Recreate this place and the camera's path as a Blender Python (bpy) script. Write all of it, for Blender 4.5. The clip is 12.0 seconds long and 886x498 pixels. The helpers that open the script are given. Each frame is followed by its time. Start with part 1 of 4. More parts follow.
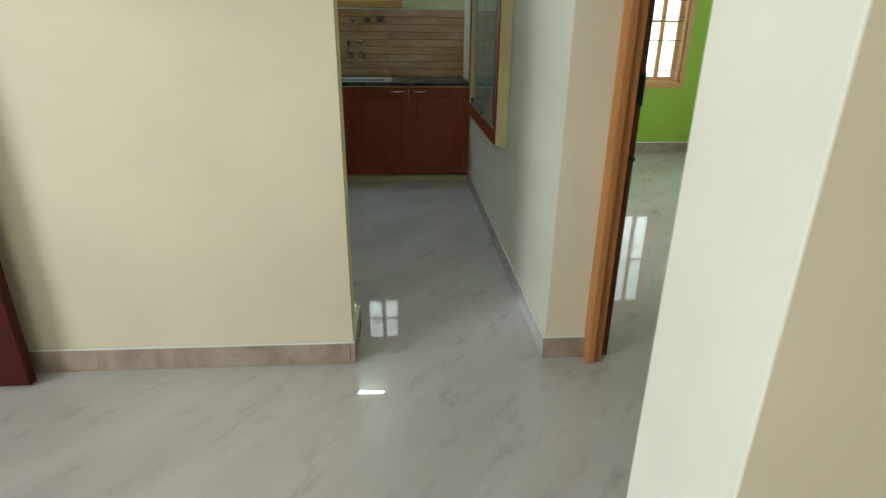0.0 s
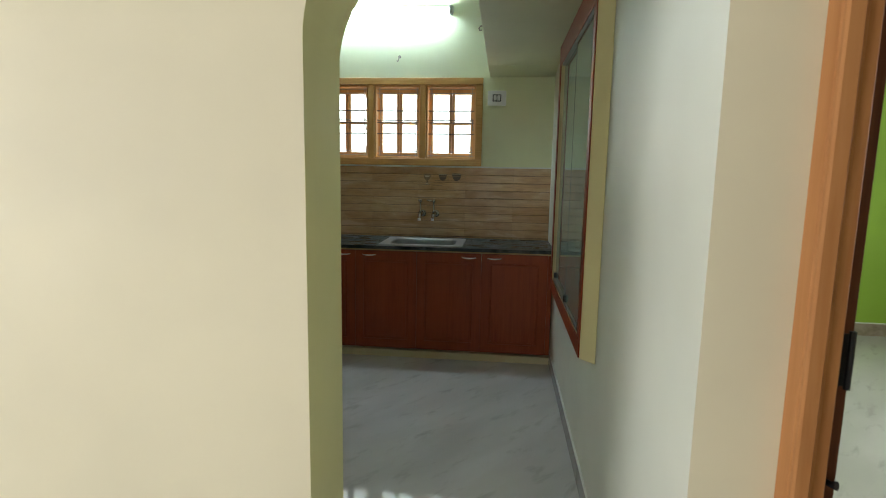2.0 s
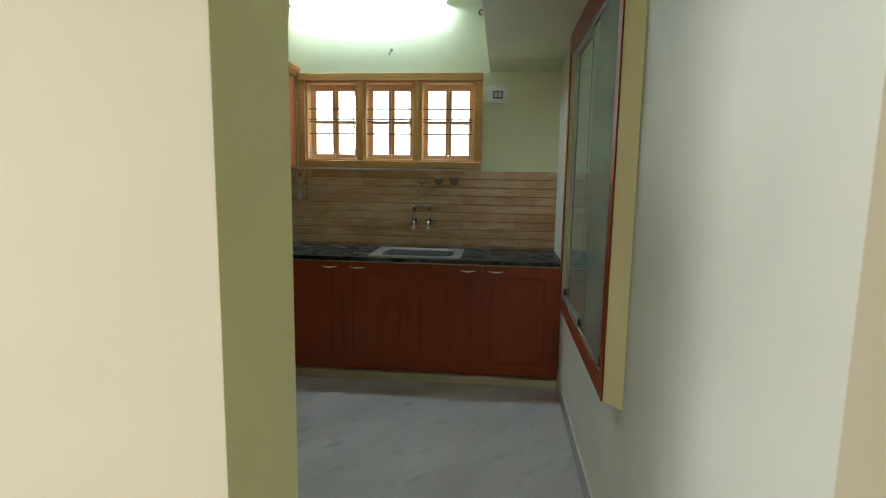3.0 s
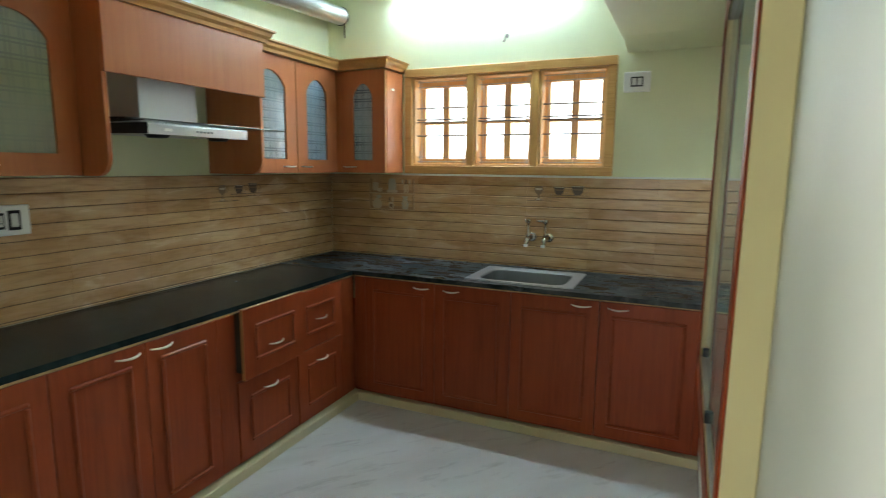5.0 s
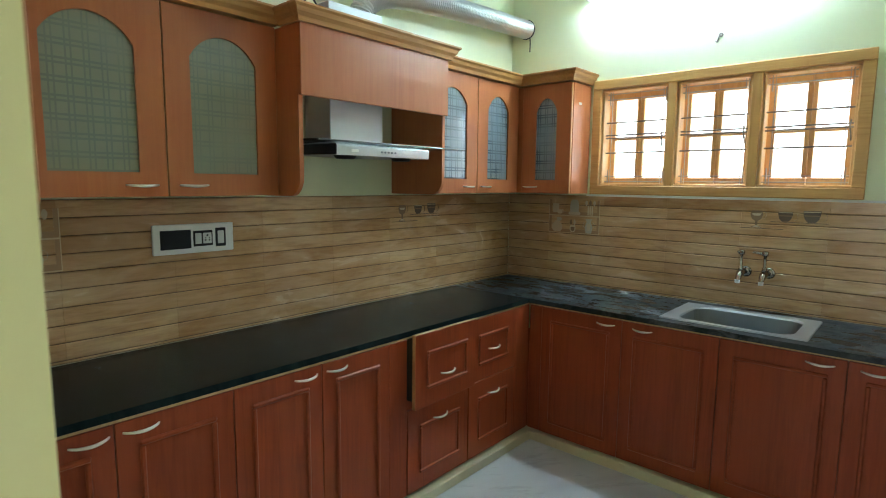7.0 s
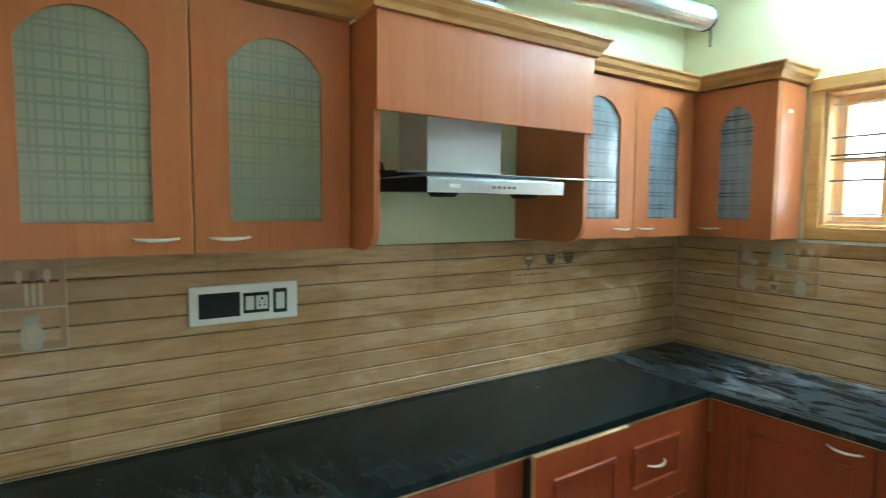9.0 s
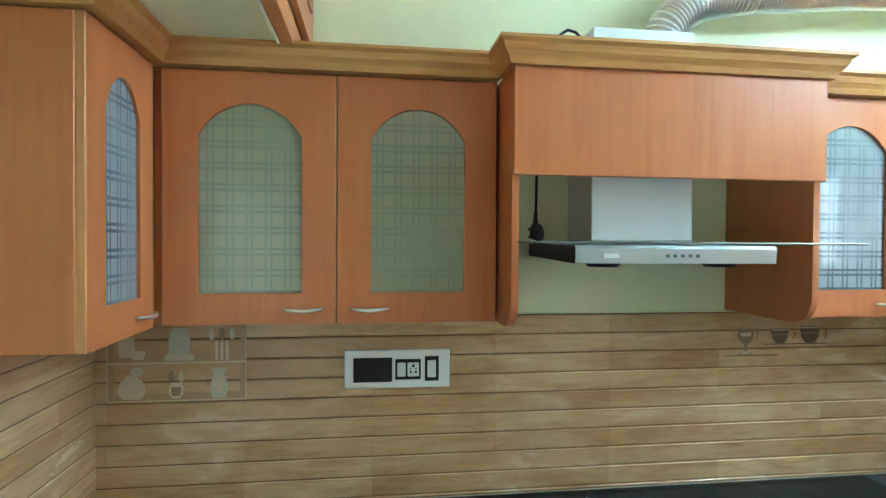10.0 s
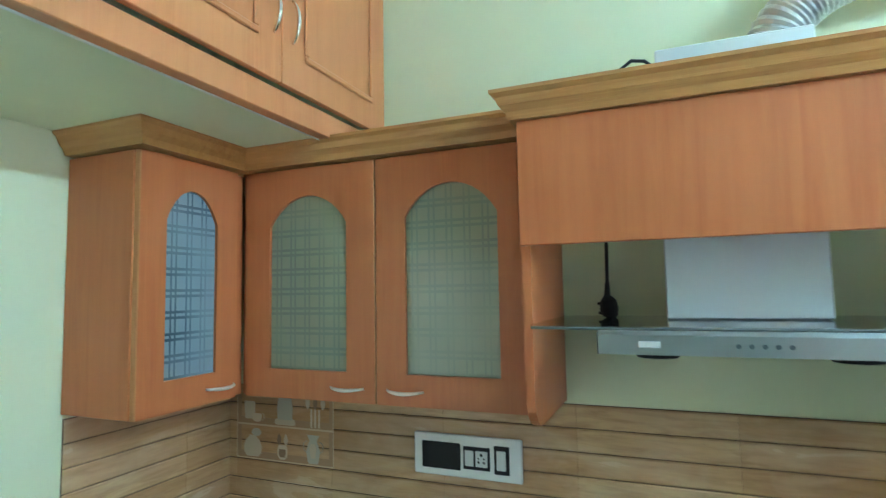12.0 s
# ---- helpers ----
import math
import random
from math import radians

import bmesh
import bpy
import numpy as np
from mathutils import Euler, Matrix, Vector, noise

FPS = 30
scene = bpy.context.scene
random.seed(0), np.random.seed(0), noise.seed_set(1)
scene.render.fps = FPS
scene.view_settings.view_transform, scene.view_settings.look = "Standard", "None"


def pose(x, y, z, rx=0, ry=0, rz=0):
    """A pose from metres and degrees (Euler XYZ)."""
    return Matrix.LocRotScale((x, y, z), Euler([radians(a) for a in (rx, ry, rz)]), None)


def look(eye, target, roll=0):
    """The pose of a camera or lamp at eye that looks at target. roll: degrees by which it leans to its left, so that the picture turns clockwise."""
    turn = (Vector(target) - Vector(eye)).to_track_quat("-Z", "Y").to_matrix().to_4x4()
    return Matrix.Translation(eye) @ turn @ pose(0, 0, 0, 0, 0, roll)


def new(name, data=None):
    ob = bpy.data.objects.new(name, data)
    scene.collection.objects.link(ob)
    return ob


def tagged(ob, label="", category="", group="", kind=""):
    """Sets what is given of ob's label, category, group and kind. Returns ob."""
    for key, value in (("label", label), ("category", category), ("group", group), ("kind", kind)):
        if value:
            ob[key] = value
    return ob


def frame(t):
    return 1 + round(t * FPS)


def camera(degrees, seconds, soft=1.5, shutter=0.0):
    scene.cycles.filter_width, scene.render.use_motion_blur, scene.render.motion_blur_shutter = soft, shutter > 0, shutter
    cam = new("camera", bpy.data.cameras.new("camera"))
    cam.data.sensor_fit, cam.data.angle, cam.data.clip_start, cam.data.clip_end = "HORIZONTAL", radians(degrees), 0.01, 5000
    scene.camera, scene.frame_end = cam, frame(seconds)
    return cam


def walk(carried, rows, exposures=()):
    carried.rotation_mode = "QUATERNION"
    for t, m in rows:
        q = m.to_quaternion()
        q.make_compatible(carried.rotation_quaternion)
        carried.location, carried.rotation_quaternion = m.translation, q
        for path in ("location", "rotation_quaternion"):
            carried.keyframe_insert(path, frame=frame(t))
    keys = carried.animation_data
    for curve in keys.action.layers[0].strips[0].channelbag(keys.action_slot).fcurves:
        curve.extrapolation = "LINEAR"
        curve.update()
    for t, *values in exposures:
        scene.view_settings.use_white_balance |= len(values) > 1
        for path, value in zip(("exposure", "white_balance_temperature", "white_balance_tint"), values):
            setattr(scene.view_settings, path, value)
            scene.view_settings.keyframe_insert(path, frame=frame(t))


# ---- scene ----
# ---------------------------------------------------------------- camera
cam = camera(77.9, 12.0, soft=1.0, shutter=0.3)
PATH = [
    (0, (0.344, 0.999, 1.246), (0.475, 2.853, 0.509), 0.6),
    (0.5, (0.388, 1.264, 1.334), (0.355, 3.123, 0.598), 0.4),
    (1, (0.436, 1.478, 1.377), (0.339, 3.365, 0.721), 0.9),
    (1.5, (0.493, 1.639, 1.409), (0.306, 3.57, 0.924), 0.8),
    (2, (0.514, 1.85, 1.402), (0.305, 3.819, 1.118), 1.0),
    (2.5, (0.482, 2.026, 1.404), (0.284, 3.997, 1.132), 0.9),
    (4.5, (0.65, 2.877, 1.453), (0.198, 4.801, 1.15), 0.5),
    (5, (0.751, 2.941, 1.49), (-0.048, 4.75, 1.192), 0.5),
    (5.5, (0.737, 2.959, 1.492), (-0.326, 4.629, 1.203), 0.5),
    (6, (0.69, 2.982, 1.497), (-0.564, 4.516, 1.227), 0.6),
    (6.5, (0.638, 3.018, 1.498), (-0.667, 4.514, 1.251), 0.6),
    (8.5, (0.215, 3.588, 1.524), (-1.227, 4.963, 1.344), 0.8),
    (9, (0.085, 3.7, 1.57), (-1.58, 4.8, 1.417), 0.5),
    (9.5, (0.05, 3.854, 1.66), (-1.832, 4.512, 1.499), 0.5),
    (10, (0.044, 4.039, 1.672), (-1.939, 4.298, 1.638), 0.4),
    (10.5, (-0.01, 4.24, 1.69), (-2.009, 4.231, 1.742), -0.1),
    (11, (-0.019, 4.43, 1.681), (-1.998, 4.157, 1.788), -0.3),
    (11.5, (-0.036, 4.59, 1.688), (-1.986, 4.157, 1.8), -0.3),
    (12, (-0.151, 4.69, 1.744), (-1.994, 3.93, 1.897), -1.0),
]
walk(cam, [(t, look(eye, target, roll)) for t, eye, target, roll in PATH],
     exposures=[(0, -0.12, 6500, 10), (1.5, 0.10, 6500, 11), (2.5, 0.07, 6650, 14), (4.5, 0.70, 6450, 14), (5.5, 0.97, 6300, 14), (6.5, 1.01, 6150, 13), (8.5, 1.40, 5850, 9), (9.5, 1.74, 5700, 7), (10.5, 1.80, 5550, 6), (11.5, 1.63, 5400, 6), (12, 1.56, 5250, 5)])

# ---------------------------------------------------------------- world and lights
world = bpy.data.worlds.new("sky")
scene.world = world
world.use_nodes = True
wt = world.node_tree
sky = wt.nodes.new("ShaderNodeTexSky")
sky.sky_type, sky.sun_disc = "NISHITA", False
sky.sun_elevation, sky.sun_rotation = radians(50), radians(200)
wt.links.new(sky.outputs["Color"], wt.nodes["Background"].inputs["Color"])
wt.nodes["Background"].inputs["Strength"].default_value = 0.1


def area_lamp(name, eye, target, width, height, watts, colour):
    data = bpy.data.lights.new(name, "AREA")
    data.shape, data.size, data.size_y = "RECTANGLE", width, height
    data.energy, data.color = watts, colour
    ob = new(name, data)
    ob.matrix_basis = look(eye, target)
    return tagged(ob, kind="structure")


sun = new("sun", bpy.data.lights.new("sun", "SUN"))
sun.data.energy, sun.data.angle, sun.data.color = 2.0, radians(0.53), (1.0, 0.95, 0.88)
sun.matrix_basis = look((3, 4, 8), (0, 0, 0))
tagged(sun, kind="structure")
DAY = (0.93, 0.97, 1.0)
area_lamp("bedroom_daylight", (2.9, 7.3, 1.4), (2.9, 0, 1.2), 1.0, 1.3, 3, DAY)
# Added fill for the bedroom; no window is known on that side.
area_lamp("bedroom_fill_east", (4.62, 4.3, 1.5), (0, 4.6, 1.1), 1.4, 1.3, 52, DAY)
# West lamp stands for an unseen window; the south fill aims through the arch.
area_lamp("hall_unseen_light_west", (-3.45, 0.3, 1.5), (5, 0.6, 1.3), 1.9, 1.3, 118, DAY)
area_lamp("hall_fill_south", (-0.60, -2.9, 1.4), (0.5, 5, 1.2), 1.7, 1.4, 30, (1.0, 0.97, 0.92))

# ---------------------------------------------------------------- materials


def material(name, colour, rough=0.5, metal=0.0, spec=0.5):
    m = bpy.data.materials.new(name)
    m.use_nodes = True
    b = m.node_tree.nodes["Principled BSDF"]
    b.inputs["Base Color"].default_value = (*colour, 1)
    b.inputs["Roughness"].default_value = rough
    b.inputs["Metallic"].default_value = metal
    b.inputs["Specular IOR Level"].default_value = spec
    return m


class Nodes:
    """Short hand for adding nodes to a material."""

    def __init__(self, m):
        self.m, self.tree = m, m.node_tree
        self.bsdf = self.tree.nodes["Principled BSDF"]

    def add(self, kind, **inputs):
        n = self.tree.nodes.new("ShaderNode" + kind)
        for key, value in inputs.items():
            self.put(n, key.replace("_", " "), value)
        return n

    def put(self, n, key, value):
        if isinstance(value, bpy.types.NodeSocket):
            self.tree.links.new(value, n.inputs[key])
        else:
            n.inputs[key].default_value = value

    def where(self, scale=(1, 1, 1), turn=(0, 0, 0), vary=False, out="Object"):
        """Object coordinates, scaled and turned; vary shifts them piece by piece."""
        vec = self.add("TexCoord").outputs[out]
        if vary:
            info = self.add("ObjectInfo")
            mul = self.add("VectorMath")
            mul.operation = "SCALE"
            self.tree.links.new(info.outputs["Random"], mul.inputs["Scale"])
            mul.inputs[0].default_value = (37.0, 61.0, 23.0)
            plus = self.add("VectorMath")
            self.tree.links.new(vec, plus.inputs[0])
            self.tree.links.new(mul.outputs[0], plus.inputs[1])
            vec = plus.outputs[0]
        mp = self.add("Mapping", Vector=vec, Scale=scale, Rotation=[radians(a) for a in turn])
        return mp.outputs[0]

    def noise(self, vec, scale, detail=4.0, rough=0.55, distort=0.0):
        return self.add("TexNoise", Vector=vec, Scale=scale, Detail=detail, Roughness=rough, Distortion=distort).outputs["Fac"]

    def ramp(self, fac, stops):
        r = self.add("ValToRGB", Fac=fac)
        e = r.color_ramp.elements
        while len(e) < len(stops):
            e.new(0.5)
        for el, (p, c) in zip(e, stops):
            el.position, el.color = p, (*c, 1) if len(c) == 3 else c
        return r.outputs["Color"]

    def mix(self, fac, a, b, kind="MIX"):
        n = self.tree.nodes.new("ShaderNodeMix")
        n.data_type, n.blend_type = "RGBA", kind
        for i, v in ((0, fac), (6, a), (7, b)):
            if isinstance(v, bpy.types.NodeSocket):
                self.tree.links.new(v, n.inputs[i])
            else:
                n.inputs[i].default_value = v if i == 0 else (*v, 1)
        return n.outputs[2]

    def span(self, fac, a, b):
        """A value from 0..1 spread over a..b."""
        return self.add("MapRange", Value=fac, To_Min=a, To_Max=b).outputs[0]

    def colour(self, c):
        self.put(self.bsdf, "Base Color", c)

    def rough(self, r):
        self.put(self.bsdf, "Roughness", r)

    def bump(self, h, strength=0.2, distance=0.002):
        b = self.add("Bump", Height=h, Strength=strength, Distance=distance)
        self.put(self.bsdf, "Normal", b.outputs[0])


def paint(name, colour, rough=0.55):
    """Emulsion paint on plaster: faint roller texture and slow blotches."""
    m = material(name, colour, rough)
    n = Nodes(m)
    slow = n.noise(n.where(), 1.3, 3)
    fine = n.noise(n.where(), 160, 3)
    mid = n.noise(n.where(), 9, 4)
    dark = tuple(c * 0.90 for c in colour)
    n.colour(n.mix(n.ramp(slow, [(0.35, (0, 0, 0)), (0.65, (1, 1, 1))]), dark, colour))
    h = n.add("Math", Value=fine)
    h.operation = "ADD"
    n.tree.links.new(mid, h.inputs[1])
    n.bump(h.outputs[0], 0.12, 0.0015)
    n.rough(n.span(mid, rough - 0.08, rough + 0.1))
    return m


def laminate(name, light, dark, rough=0.3, turn=0, vary=True, grain=1.0, spec=0.4):
    """Wood-print laminate or polished wood; the grain runs along z, or along x when turned."""
    m = material(name, light, rough, 0, spec)
    n = Nodes(m)
    scale = ((1, 1, 0.06), (0.06, 1, 1), (1, 0.06, 1))[turn]
    v = n.where(scale, vary=vary)
    lines = n.noise(v, 55 * grain, 5, 0.6, 0.6)
    wide = n.noise(v, 7, 3, 0.5, 1.2)
    cloud = n.noise(n.where(vary=vary), 2.2, 2)
    a = n.mix(n.ramp(lines, [(0.35, (0, 0, 0)), (0.68, (1, 1, 1))]), dark, light)
    b = n.mix(n.ramp(wide, [(0.4, (0, 0, 0)), (0.7, (1, 1, 1))]), a, light)
    n.colour(n.mix(n.span(cloud, 0.0, 0.35), b, dark))
    n.rough(n.span(lines, rough - 0.05, rough + 0.12))
    n.bump(lines, 0.05, 0.001)
    return m


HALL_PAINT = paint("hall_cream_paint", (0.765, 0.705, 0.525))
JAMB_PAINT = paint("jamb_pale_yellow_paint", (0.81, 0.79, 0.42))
# Hall cream, with the light on the showcase cheek put into the colour.
CASE_LIT_PAINT = paint("showcase_lit_cream_paint", (0.86, 0.78, 0.44))
KITCHEN_PAINT = paint("kitchen_pale_green_paint", (0.765, 0.797, 0.53))
WHITE_PAINT = paint("ceiling_white_paint", (0.80, 0.82, 0.76))
GREEN_PAINT = paint("bedroom_green_paint", (0.33, 0.55, 0.06))
# Same laminate as UPPER, with the dimmer light low down put into the colour.
CABINET = laminate("shaded_reddish_brown_laminate", (0.318, 0.062, 0.018), (0.222, 0.038, 0.0115), 0.34, spec=0.25)
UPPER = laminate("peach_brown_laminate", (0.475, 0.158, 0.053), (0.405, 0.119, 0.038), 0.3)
LOFTWOOD = laminate("light_peach_brown_laminate", (0.56, 0.225, 0.090), (0.48, 0.178, 0.066), 0.3)
CABINET_PANEL = laminate("shaded_reddish_brown_laminate_along", (0.31, 0.062, 0.0185), (0.22, 0.038, 0.012), 0.34, turn=1, spec=0.25)
TEAK = laminate("honey_teak_wood", (0.64, 0.38, 0.13), (0.49, 0.25, 0.075), 0.35)
TEAK_ALONG = laminate("honey_teak_wood_along", (0.64, 0.38, 0.13), (0.49, 0.25, 0.075), 0.35, turn=1, grain=1.4)
DOORWOOD = laminate("dark_maroon_door_wood", (0.085, 0.016, 0.011), (0.05, 0.010, 0.008), 0.5, spec=0.15)
# Window glow on the teak sashes is put into this paler colour.
SASH = laminate("glow_lightened_sash_wood", (0.80, 0.52, 0.24), (0.66, 0.38, 0.15), 0.35)
LEAFWOOD = laminate("worn_brown_door_wood", (0.22, 0.085, 0.040), (0.07, 0.026, 0.014), 0.7, spec=0.12, grain=0.5)
TEAK_RUN = laminate("honey_teak_wood_lengthwise", (0.52, 0.27, 0.085), (0.39, 0.175, 0.050), 0.35, turn=2, grain=1.2)
FRAMEWOOD = laminate("orange_brown_door_frame_wood", (0.54, 0.255, 0.10), (0.43, 0.18, 0.062), 0.55, spec=0.15)
EDGEBAND = laminate("light_brown_edge_band", (0.51, 0.24, 0.095), (0.43, 0.18, 0.065), 0.45)
RAWEDGE = laminate("raw_pale_edge_wood", (0.62, 0.44, 0.22), (0.48, 0.31, 0.14), 0.6, turn=1)
PLINTH = paint("cream_plinth_paint", (0.60, 0.54, 0.34), 0.4)
FILLER = paint("grey_brown_joint_filler", (0.40, 0.33, 0.22), 0.6)
GRILLE = material("silver_painted_grille", (0.50, 0.47, 0.42), 0.4, 0.3)
STEEL = material("brushed_steel", (0.52, 0.53, 0.54), 0.3, 1.0)
DARKSTEEL = material("dark_button_steel", (0.16, 0.18, 0.21), 0.3, 0.9)
# Sink is one steel; bowl shade and rim glare are put into two colours.
BOWL = material("shaded_sink_steel", (0.30, 0.32, 0.325), 0.33, 1.0)
RIM = material("lit_sink_rim_steel", (0.52, 0.55, 0.58), 0.34, 0.85)
# Darker, browner metal tone for the taps.
TAPMETAL = material("brownish_tap_chrome", (0.42, 0.38, 0.33), 0.2, 1.0)
CHROME = material("chrome", (0.80, 0.80, 0.80), 0.12, 1.0)
SATIN = material("satin_nickel", (0.88, 0.86, 0.82), 0.28, 0.8)
# Pale mint, with cool daylight on left-facing walls put into it.
LIT_MINT_PAINT = paint("daylit_pale_mint_paint", (0.83, 0.845, 0.735))
BLACK = material("black_plastic", (0.010, 0.010, 0.011), 0.5, 0, 0.3)
WHITE = material("white_plastic", (0.78, 0.78, 0.74), 0.3)
GREYPL = material("grey_white_module", (0.66, 0.66, 0.62), 0.35)
HOODPAINT = material("hood_grey_metal", (0.64, 0.66, 0.67), 0.4, 0.35)
IRON = material("grille_iron", (0.26, 0.22, 0.17), 0.5, 0.2)
GAPSHADE = material("drawer_gap_shade", (0.03, 0.018, 0.012), 0.8)


def make_floor():
    m = material("marbled_vitrified_tile", (0.52, 0.52, 0.52), 0.05, 0, 0.55)
    n = Nodes(m)
    v = n.add("NewGeometry").outputs["Position"]      # the veins run on from tile to tile
    turned = n.add("Mapping", Vector=v, Rotation=(0, 0, radians(-52))).outputs[0]
    turn = n.add("Mapping", Vector=turned, Scale=(1.0, 3.0, 1)).outputs[0]
    streak = n.noise(turn, 4.0, 6, 0.62, 0.3)
    soft = n.noise(turn, 1.1, 3, 0.5, 0.3)
    body = n.mix(n.ramp(soft, [(0.3, (0, 0, 0)), (0.7, (1, 1, 1))]), (0.50, 0.49, 0.475), (0.62, 0.615, 0.605))
    n.colour(n.mix(n.ramp(streak, [(0.555, (0, 0, 0)), (0.72, (0.52, 0.52, 0.52))]), body, (0.30, 0.285, 0.265)))
    n.rough(n.span(n.noise(n.where(), 3.0, 5), 0.008, 0.03))
    n.bump(n.noise(n.where(), 2.2, 2), 0.012, 0.004)
    return m


def make_skirt():
    m = material("brown_marbled_skirting_tile", (0.36, 0.29, 0.23), 0.2)
    n = Nodes(m)
    s = n.noise(n.where((1, 1, 1), (20, 30, 25)), 7, 5, 0.6, 0.8)
    n.colour(n.ramp(s, [(0.3, (0.27, 0.215, 0.165)), (0.55, (0.40, 0.33, 0.265)), (0.75, (0.46, 0.39, 0.32))]))
    return m


def make_granite(name, dusty, dust_colour):
    """Polished black granite; dusty: how much pale dust is smeared over it."""
    m = material(name, (0.02, 0.02, 0.02), 0.2, 0, 0.11)
    n = Nodes(m)
    speck = n.noise(n.where(), 300, 2)
    smear = n.noise(n.where((1, 1.15, 1), (0, 0, 40)), 4.5, 11, 0.72, 0.5)
    patch = n.noise(n.where(), 1.7, 2, 0.5, 0.3)
    wipe = n.noise(n.where((1, 3, 1), (0, 0, -35)), 4.0, 8, 0.65, 0.8)
    area = n.ramp(patch, [(0.40, (0.10, 0.10, 0.10)), (0.62, (1, 1, 1))])
    dust = n.mix(1.0, n.ramp(smear, [(0.50, (0, 0, 0)), (0.80, (1, 1, 1))]), area, "MULTIPLY")
    base = n.ramp(speck, [(0.45, (0.004, 0.010, 0.011)), (0.62, (0.007, 0.015, 0.016)), (0.8, (0.016, 0.026, 0.026))])
    film = n.ramp(wipe, [(0.38, (0, 0, 0)), (0.75, (1, 1, 1))])
    veil = n.mix(n.span(film, 0.0, 0.10 + dusty * 0.10), base, tuple(c * 0.6 for c in dust_colour))
    n.colour(n.mix(n.span(dust, 0.0, dusty), veil, dust_colour))
    n.rough(n.span(film, 0.16, 0.26 + dusty * 0.5))
    return m


def make_wall_tile():
    m = material("wood_look_ceramic_tile", (0.45, 0.31, 0.18), 0.3)
    n = Nodes(m)
    pos = n.add("NewGeometry").outputs["Position"]      # the grain runs on from plank to plank
    v = n.add("Mapping", Vector=pos, Scale=(0.12, 0.12, 1)).outputs[0]
    lines = n.noise(v, 60, 5, 0.6, 0.5)
    wide = n.noise(n.add("Mapping", Vector=pos, Scale=(0.3, 0.3, 1)).outputs[0], 9, 4, 0.6, 0.8)
    info = n.add("ObjectInfo").outputs["Random"]
    cloud = n.noise(n.add("Mapping", Vector=pos, Scale=(0.5, 0.5, 1)).outputs[0], 3.5, 3, 0.6, 0.5)
    tone = n.ramp(info, [(0.0, (0.45, 0.255, 0.112)), (0.5, (0.535, 0.322, 0.15)), (1.0, (0.61, 0.395, 0.20))])
    a = n.mix(n.ramp(lines, [(0.42, (0, 0, 0)), (0.70, (0.6, 0.6, 0.6))]), tone, (0.29, 0.150, 0.064))
    b = n.mix(n.ramp(wide, [(0.40, (0, 0, 0)), (0.72, (0.75, 0.75, 0.75))]), a, (0.66, 0.48, 0.305))
    n.colour(n.mix(n.ramp(cloud, [(0.45, (0, 0, 0)), (0.72, (0.5, 0.5, 0.5))]), b, (0.34, 0.185, 0.085)))
    n.rough(n.span(wide, 0.16, 0.34))
    n.bump(lines, 0.4, 0.0015)
    return m


def make_plaid(name, print_strength, light, dark):
    """Frosted glass with a printed plaid of thin dark double lines."""
    m = material(name, light, 0.22)
    n = Nodes(m)
    sep = n.add("SeparateXYZ", Vector=n.where())
    total = None
    for axis, step, bands in (("X", 0.050, ((0.0, 0.055), (0.30, 0.055))), ("Z", 0.057, ((0.0, 0.065), (0.26, 0.065)))):
        for shift, wide in bands:
            f = n.add("Math")
            f.operation = "MULTIPLY_ADD"
            n.tree.links.new(sep.outputs[axis], f.inputs[0])
            f.inputs[1].default_value, f.inputs[2].default_value = 1 / step, shift + 40
            g = n.add("Math")
            g.operation = "FRACT"
            n.tree.links.new(f.outputs[0], g.inputs[0])
            h = n.add("Math")
            h.operation = "LESS_THAN"
            n.tree.links.new(g.outputs[0], h.inputs[0])
            h.inputs[1].default_value = wide * 2
            if total is None:
                total = h.outputs[0]
            else:
                s = n.add("Math")
                s.operation = "MAXIMUM"
                n.tree.links.new(total, s.inputs[0])
                n.tree.links.new(h.outputs[0], s.inputs[1])
                total = s.outputs[0]
    cloud = n.noise(n.where(), 5, 2)
    body = n.mix(n.span(cloud, 0.2, 0.8), dark, light)
    fade = n.add("Math")
    fade.operation = "MULTIPLY"
    n.tree.links.new(total, fade.inputs[0])
    patch = n.ramp(n.noise(n.where(vary=True), 3.2, 2), [(0.40, (print_strength * 0.2,) * 3), (0.60, (print_strength,) * 3)])
    n.tree.links.new(patch, fade.inputs[1])
    n.colour(n.mix(fade.outputs[0], body, (0.040, 0.070, 0.100)))
    n.put(n.bsdf, "Coat Weight", 0.6)
    n.put(n.bsdf, "Coat Roughness", 0.04)
    return m


def make_glass(name, colour, rough=0.0):
    m = material(name, colour, rough)
    b = m.node_tree.nodes["Principled BSDF"]
    b.inputs["Transmission Weight"].default_value = 1.0
    b.inputs["IOR"].default_value = 1.45
    return m


def make_foil():
    m = material("silver_foil_duct", (0.62, 0.63, 0.64), 0.3, 0.9)
    n = Nodes(m)
    n.bump(n.noise(n.where(), 45, 4), 0.5, 0.004)
    return m


def glow(name, colour, strength):
    m = bpy.data.materials.new(name)
    m.use_nodes = True
    t = m.node_tree
    t.nodes.remove(t.nodes["Principled BSDF"])
    e = t.nodes.new("ShaderNodeEmission")
    e.inputs["Color"].default_value, e.inputs["Strength"].default_value = (*colour, 1), strength
    t.links.new(e.outputs[0], t.nodes["Material Output"].inputs["Surface"])
    return m


